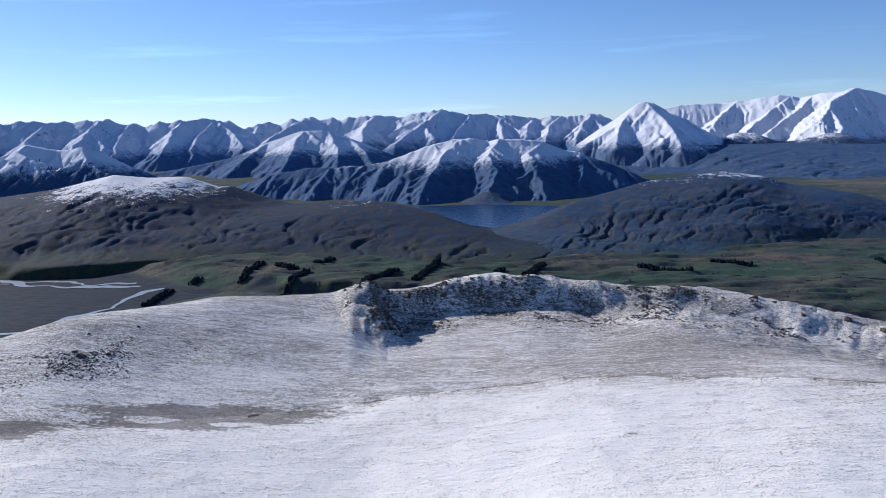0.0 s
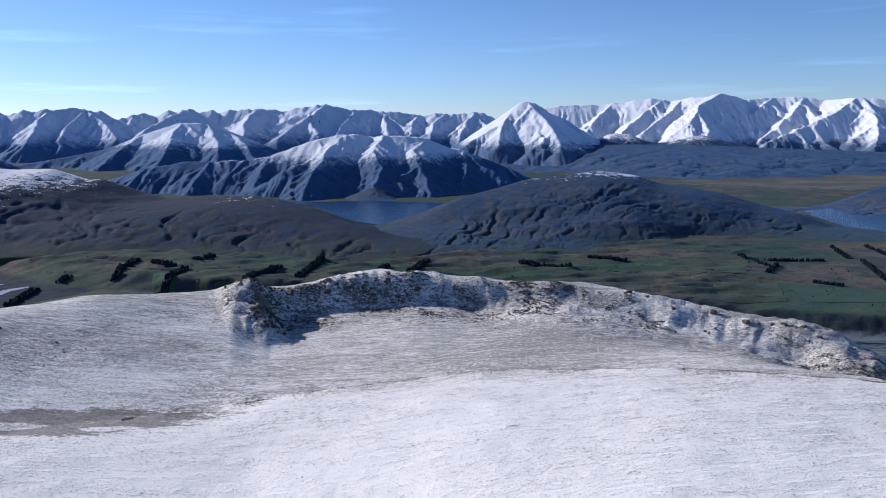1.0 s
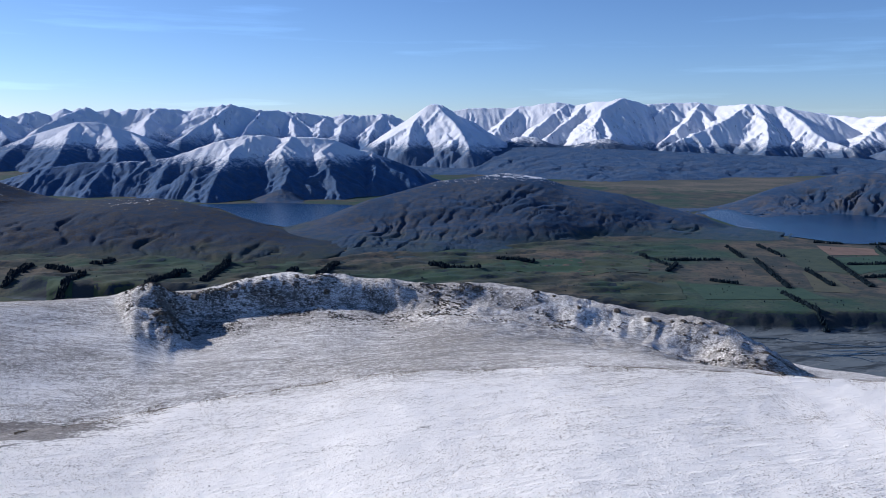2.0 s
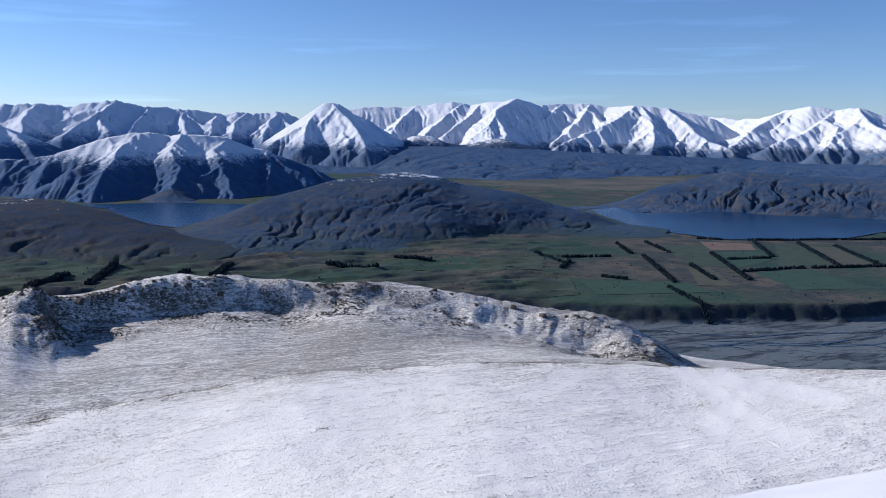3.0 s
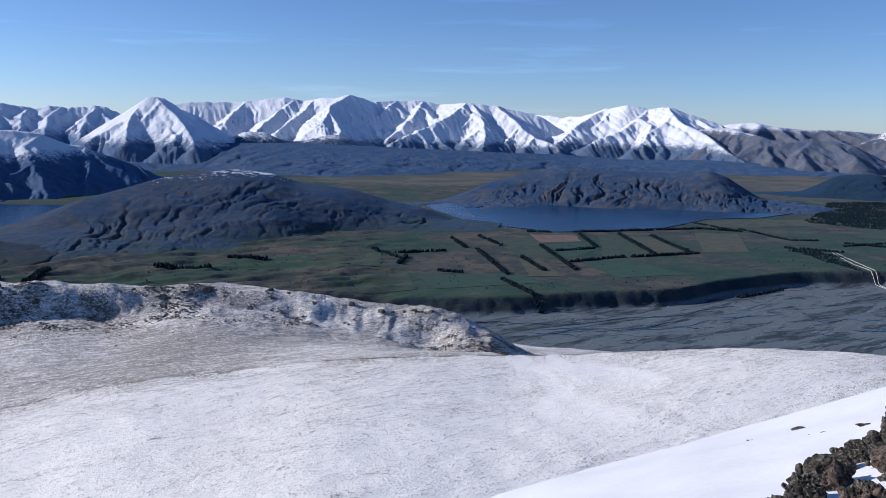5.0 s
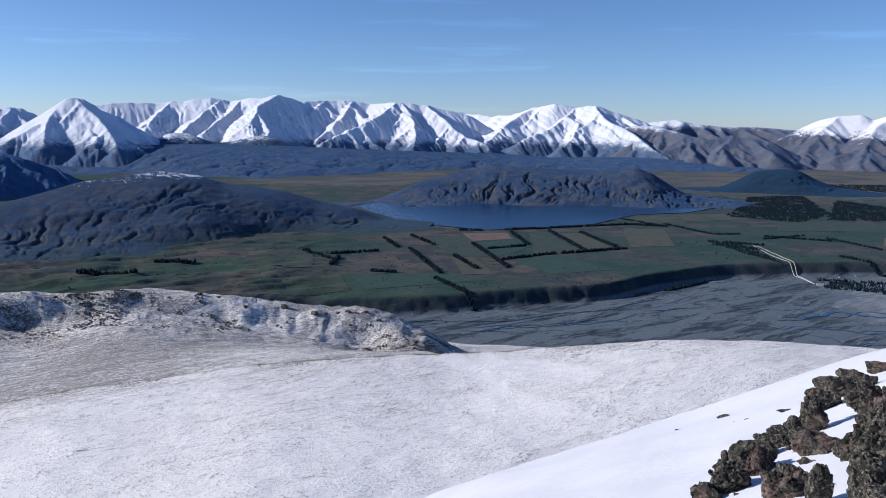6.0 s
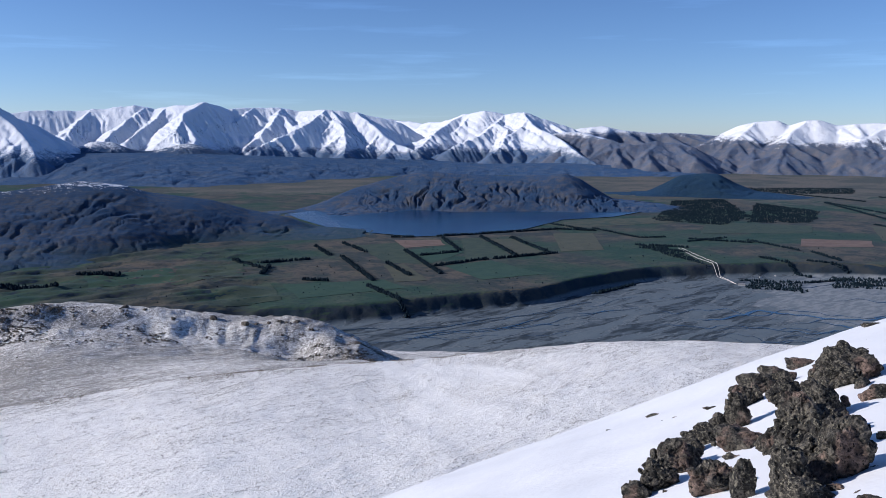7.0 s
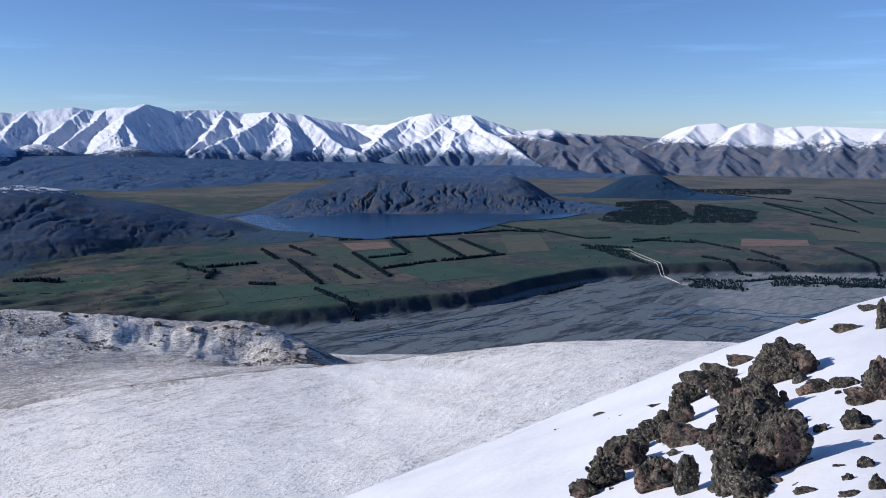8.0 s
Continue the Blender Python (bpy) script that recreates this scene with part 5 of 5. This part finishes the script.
def tube(name, pts, radius, material, sides=8):
    bm = bmesh.new()
    rings = []
    for i, p in enumerate(pts):
        p = Vector(p)
        t = (Vector(pts[min(i + 1, len(pts) - 1)]) - Vector(pts[max(i - 1, 0)])).normalized()
        a = t.cross(Vector((0, 0, 1))).normalized()
        b = a.cross(t)
        rings.append([bm.verts.new(p + radius * (math.cos(k / sides * 2 * math.pi) * a + math.sin(k / sides * 2 * math.pi) * b)) for k in range(sides)])
    for r0, r1 in zip(rings[:-1], rings[1:]):
        for k in range(sides):
            bm.faces.new((r0[k], r0[(k + 1) % sides], r1[(k + 1) % sides], r1[k]))
    bm.faces.new(rings[0][::-1])
    bm.faces.new(rings[-1])
    me = bpy.data.meshes.new(name)
    bm.to_mesh(me)
    bm.free()
    me.materials.append(material)
    return new(name, me)


for side, bend in ((0.0, 0.0), (-0.22, 0.12)):
    t = np.linspace(0, 1, 60)
    az = np.interp(t, [0, 0.35, 1], [58.3 + side, 59.5 + side * 0.8, 61.9])
    dn = np.interp(t, [0, 0.35, 1], [7.72, 8.2 + bend, 9.12])
    x, y = zip(*[ground_xyz(a, b) for a, b in zip(az, dn)])
    z = valley_z(np.array(x), np.array(y)) + 0.8
    tagged(tube("penstock", list(zip(x, y, z)), 0.2, MAT_PIPE.m), "pale pipe running down the bank to a power station", "pipe", "power station pipes")


def hut(az, down, length, depth, height, turn):
    x, y = ground_xyz(az, down)
    z = float(valley_z(np.array([x]), np.array([y]))[0]) - 0.1
    thing = tagged(new("building"), "small pale building with a grey gabled roof", "building", "power station buildings")
    thing.matrix_world = pose(x, y, z, 0, 0, turn)
    for name, mat in (("wall", MAT_WALL.m), ("roof", MAT_ROOF.m)):
        bm = bmesh.new()
        l, d, h = length / 2, depth / 2, height
        if name == "wall":
            v = [bm.verts.new(p) for p in ((-l, -d, 0), (l, -d, 0), (l, d, 0), (-l, d, 0), (-l, -d, h), (l, -d, h), (l, d, h), (-l, d, h), (-l, 0, h * 1.45), (l, 0, h * 1.45))]
            for f in ((0, 1, 5, 4), (1, 2, 6, 9, 5), (2, 3, 7, 6), (3, 0, 4, 8, 7)):
                bm.faces.new([v[i] for i in f])
        else:
            o, th = 0.15, 0.12
            v = [bm.verts.new(p) for p in ((-l - o, -d - o, h - 0.1), (l + o, -d - o, h - 0.1), (l + o, 0, h * 1.45 + 0.02), (-l - o, 0, h * 1.45 + 0.02), (l + o, d + o, h - 0.1), (-l - o, d + o, h - 0.1))]
            w = [bm.verts.new((p.co.x, p.co.y, p.co.z + th)) for p in v]
            for f in ((0, 1, 2, 3), (3, 2, 4, 5)):
                bm.faces.new([w[i] for i in f])
                bm.faces.new([v[i] for i in f][::-1])
            for a, b in ((0, 1), (1, 2), (2, 4), (4, 5), (5, 3), (3, 0)):
                bm.faces.new((v[a], v[b], w[b], w[a]))
        me = bpy.data.meshes.new(name)
        bm.to_mesh(me)
        bm.free()
        me.materials.append(mat)
        part = new(name, me)
        part.parent = thing


hut(62.2, 9.14, 6.0, 2.6, 1.6, -55)
hut(63.3, 8.6, 2.2, 1.6, 0.9, -20)
hut(64.2, 8.45, 2.0, 1.4, 0.9, 10)
hut(-10.0, 9.62, 1.8, 1.2, 0.9, 25)

# ------------------------------------------------------------ crags and tussock on the ridge and plateau
rng = random.Random(9)
for i in range(64):
    a = rng.choice((rng.gauss(-4.6, 1.3), rng.uniform(-3, 14), rng.gauss(1.8, 1.5), rng.gauss(4.5, 1.5), rng.uniform(10, 34), rng.gauss(31, 1.6), rng.gauss(-22, 1.6)))
    cd = float(curve(CREST_D, np.array([a]), 4)[0])
    r = cd - abs(rng.gauss(0, 5)) - 1 if a > -15 else cd - rng.uniform(14, 34)
    z = float(near_height(np.array([a]), np.array([r]))[0])
    s = rng.uniform(0.4, 1.2) * (1.4 if rng.random() < 0.2 else 0.75)
    x, y = polar(a, r)
    tagged(boulder("crag", (float(x), float(y), z + 0.05 * s), (s * 1.25, s, s * 0.8), 1000 + i, 3, rng.uniform(0, 360)), "dark rock crag standing out of the snowy ridge", "rock", "crags on the ridge")


def tussock(count, seed):
    """Low clumps of straw-coloured grass through the snow."""
    rng = np.random.RandomState(seed)
    az, r = rng.uniform(-34, 72, count), np.sqrt(rng.uniform(95**2, 300**2, count))
    x, y = polar(az, r)
    crowd = 0.55 * fbm(x / 1.6, y, 30, 4, 3) + 0.45 * fbm(x / 1.6, y, 6, 3, 4)
    keep = (crowd + rng.uniform(-0.5, 0.5, count) > 0.12) & (r < curve(CREST, az) * 0 + 296)
    x, y, az, r = x[keep], y[keep], az[keep], r[keep]
    z = near_height(az, r)
    bare = cover_masks(az, r, z)["drift"] < 0.3
    x, y, z, az, r = x[bare], y[bare], z[bare], az[bare], r[bare]
    n, sides = len(x), 3
    w, h = rng.uniform(0.05, 0.15, n), rng.uniform(0.04, 0.14, n)
    ang = np.arange(sides) / sides * 2 * np.pi + rng.uniform(0, 6, (n, 1))
    v = np.zeros((n, sides + 1, 3))
    rr = w[:, None] * rng.uniform(0.5, 1.4, (n, sides))
    v[:, :sides, 0], v[:, :sides, 1] = x[:, None] + rr * np.cos(ang), y[:, None] + rr * np.sin(ang)
    v[:, :sides, 2] = z[:, None] - 0.08
    v[:, sides] = np.column_stack([x + rng.uniform(-0.08, 0.08, n), y + rng.uniform(-0.08, 0.08, n), z + h])
    f = np.array([(j, (j + 1) % sides, sides) for j in range(sides)])
    f = (f[None] + (np.arange(n) * (sides + 1))[:, None, None]).reshape(-1, 3)
    me = bpy.data.meshes.new("tussock_grass")
    me.vertices.add(n * (sides + 1))
    me.vertices.foreach_set("co", v.astype(np.float32).ravel())
    me.loops.add(f.size)
    me.loops.foreach_set("vertex_index", f.astype(np.int32).ravel())
    me.polygons.add(len(f))
    me.polygons.foreach_set("loop_start", np.arange(0, f.size, 3, dtype=np.int32))
    me.polygons.foreach_set("loop_total", np.full(len(f), 3, dtype=np.int32))
    me.update(calc_edges=True)
    m = Mat("dry_tussock", 0.9, 0.1)
    m.colour(m.mix(m.range(m.noise(1.5, 3), 0.35, 0.65), (0.40, 0.34, 0.26), (0.20, 0.17, 0.13)))
    me.materials.append(m.m)
    tagged(new("tussock_grass", me), "low straw-coloured tussock poking through thin snow", "grass", kind="stuff")


tussock(380000, 4)


def scatter_bits(name, az, r, sizes, material, label, category, seed, squash=0.7):
    """Many small broken stones or clumps on the near ground, joined."""
    rng = np.random.RandomState(seed)
    n = len(az)
    x, y = polar(az, r)
    z = near_height(az, r)
    corners = np.array([(1, 0, 0), (0, 1, 0), (-1, 0, 0), (0, -1, 0), (0, 0, 1), (0, 0, -1)], float)
    v = corners[None] * rng.uniform(0.55, 1.35, (n, 6, 1)) + rng.uniform(-0.25, 0.25, (n, 6, 3))
    t = rng.uniform(0, 2 * np.pi, n)
    vx = v[:, :, 0] * np.cos(t)[:, None] - v[:, :, 1] * np.sin(t)[:, None]
    vy = v[:, :, 0] * np.sin(t)[:, None] + v[:, :, 1] * np.cos(t)[:, None]
    v = np.stack([vx * sizes[:, None] + x[:, None], vy * sizes[:, None] + y[:, None], v[:, :, 2] * sizes[:, None] * squash + z[:, None] + 0.1 * sizes[:, None]], -1)
    f = np.array([(0, 1, 4), (1, 2, 4), (2, 3, 4), (3, 0, 4), (1, 0, 5), (2, 1, 5), (3, 2, 5), (0, 3, 5)])
    f = (f[None] + (np.arange(n) * 6)[:, None, None]).reshape(-1, 3)
    me = bpy.data.meshes.new(name)
    me.from_pydata(v.reshape(-1, 3).tolist(), [], f.tolist())
    me.materials.append(material)
    return tagged(new(name, me), label, category, kind="stuff")


rng = np.random.RandomState(12)
az = rng.uniform(-7, 38, 26000)
cd = curve(CREST_D, az, 4)
r = cd - np.abs(rng.normal(0, 15, len(az)))
x, y = polar(az, r)
crowd = fbm(x, y, 16, 3, 51) + 0.5 * fbm(x, y, 5, 2, 52)
keep = crowd + rng.uniform(-0.35, 0.35, len(az)) > 0.22 + 0.5 * smooth(14, 24, az) * smooth(33, 28, az)
scatter_bits("ridge_scree", az[keep], r[keep], rng.uniform(0.16, 0.55, keep.sum()) ** 1.2, MAT_ROCK, "dark broken stones scattered over the snowy ridge face", "rocks", 13)
az = rng.normal(-4.4, 0.75, 900)
r = rng.uniform(250, 288, len(az))
keep = (az > -5.6 + rng.uniform(0, 0.6, len(az))) & (fbm(az * 6, r / 4, 2.0, 2, 57) > -0.15)
scatter_bits("spur_scree", az[keep], r[keep], rng.uniform(0.2, 0.75, keep.sum()) ** 1.3, MAT_ROCK, "dark broken rocks on the snowy spur", "rocks", 16)
az = rng.normal(-24, 2.8, 2600)
r = 222 + rng.normal(0, 7, len(az)) + (az + 24) * 1.5
x, y = polar(az, r)
keep = fbm(x, y, 12, 3, 55) + rng.uniform(-0.4, 0.4, len(az)) > 0.05
scatter_bits("slope_scree", az[keep], r[keep], rng.uniform(0.1, 0.32, keep.sum()), MAT_ROCK, "dark broken stones on the snowy hillside", "rocks", 14)
# coarse grass along the lip of the plateau
az = rng.uniform(-14, 44, 16000)
az = az[fbm(az, az * 0, 2.2, 3, 61) + rng.uniform(-0.5, 0.5, len(az)) > 0.1]
bd = curve(BROW_D, az, 6)
m = Mat("coarse_grass", 0.9, 0.1)
m.colour(m.mix(m.noise(1.5, 3), (0.24, 0.20, 0.145), (0.14, 0.12, 0.09)))
scatter_bits("lip_grass", az, bd + 1.0 + rng.normal(0, 1, len(az)) * (0.8 + 2.2 * (fbm(az, az * 0 + 7, 3.0, 2, 63) + 0.7)), rng.uniform(0.05, 0.17, len(az)), m.m, "coarse brown grass along the lip of the plateau", "grass", 15, 1.0)
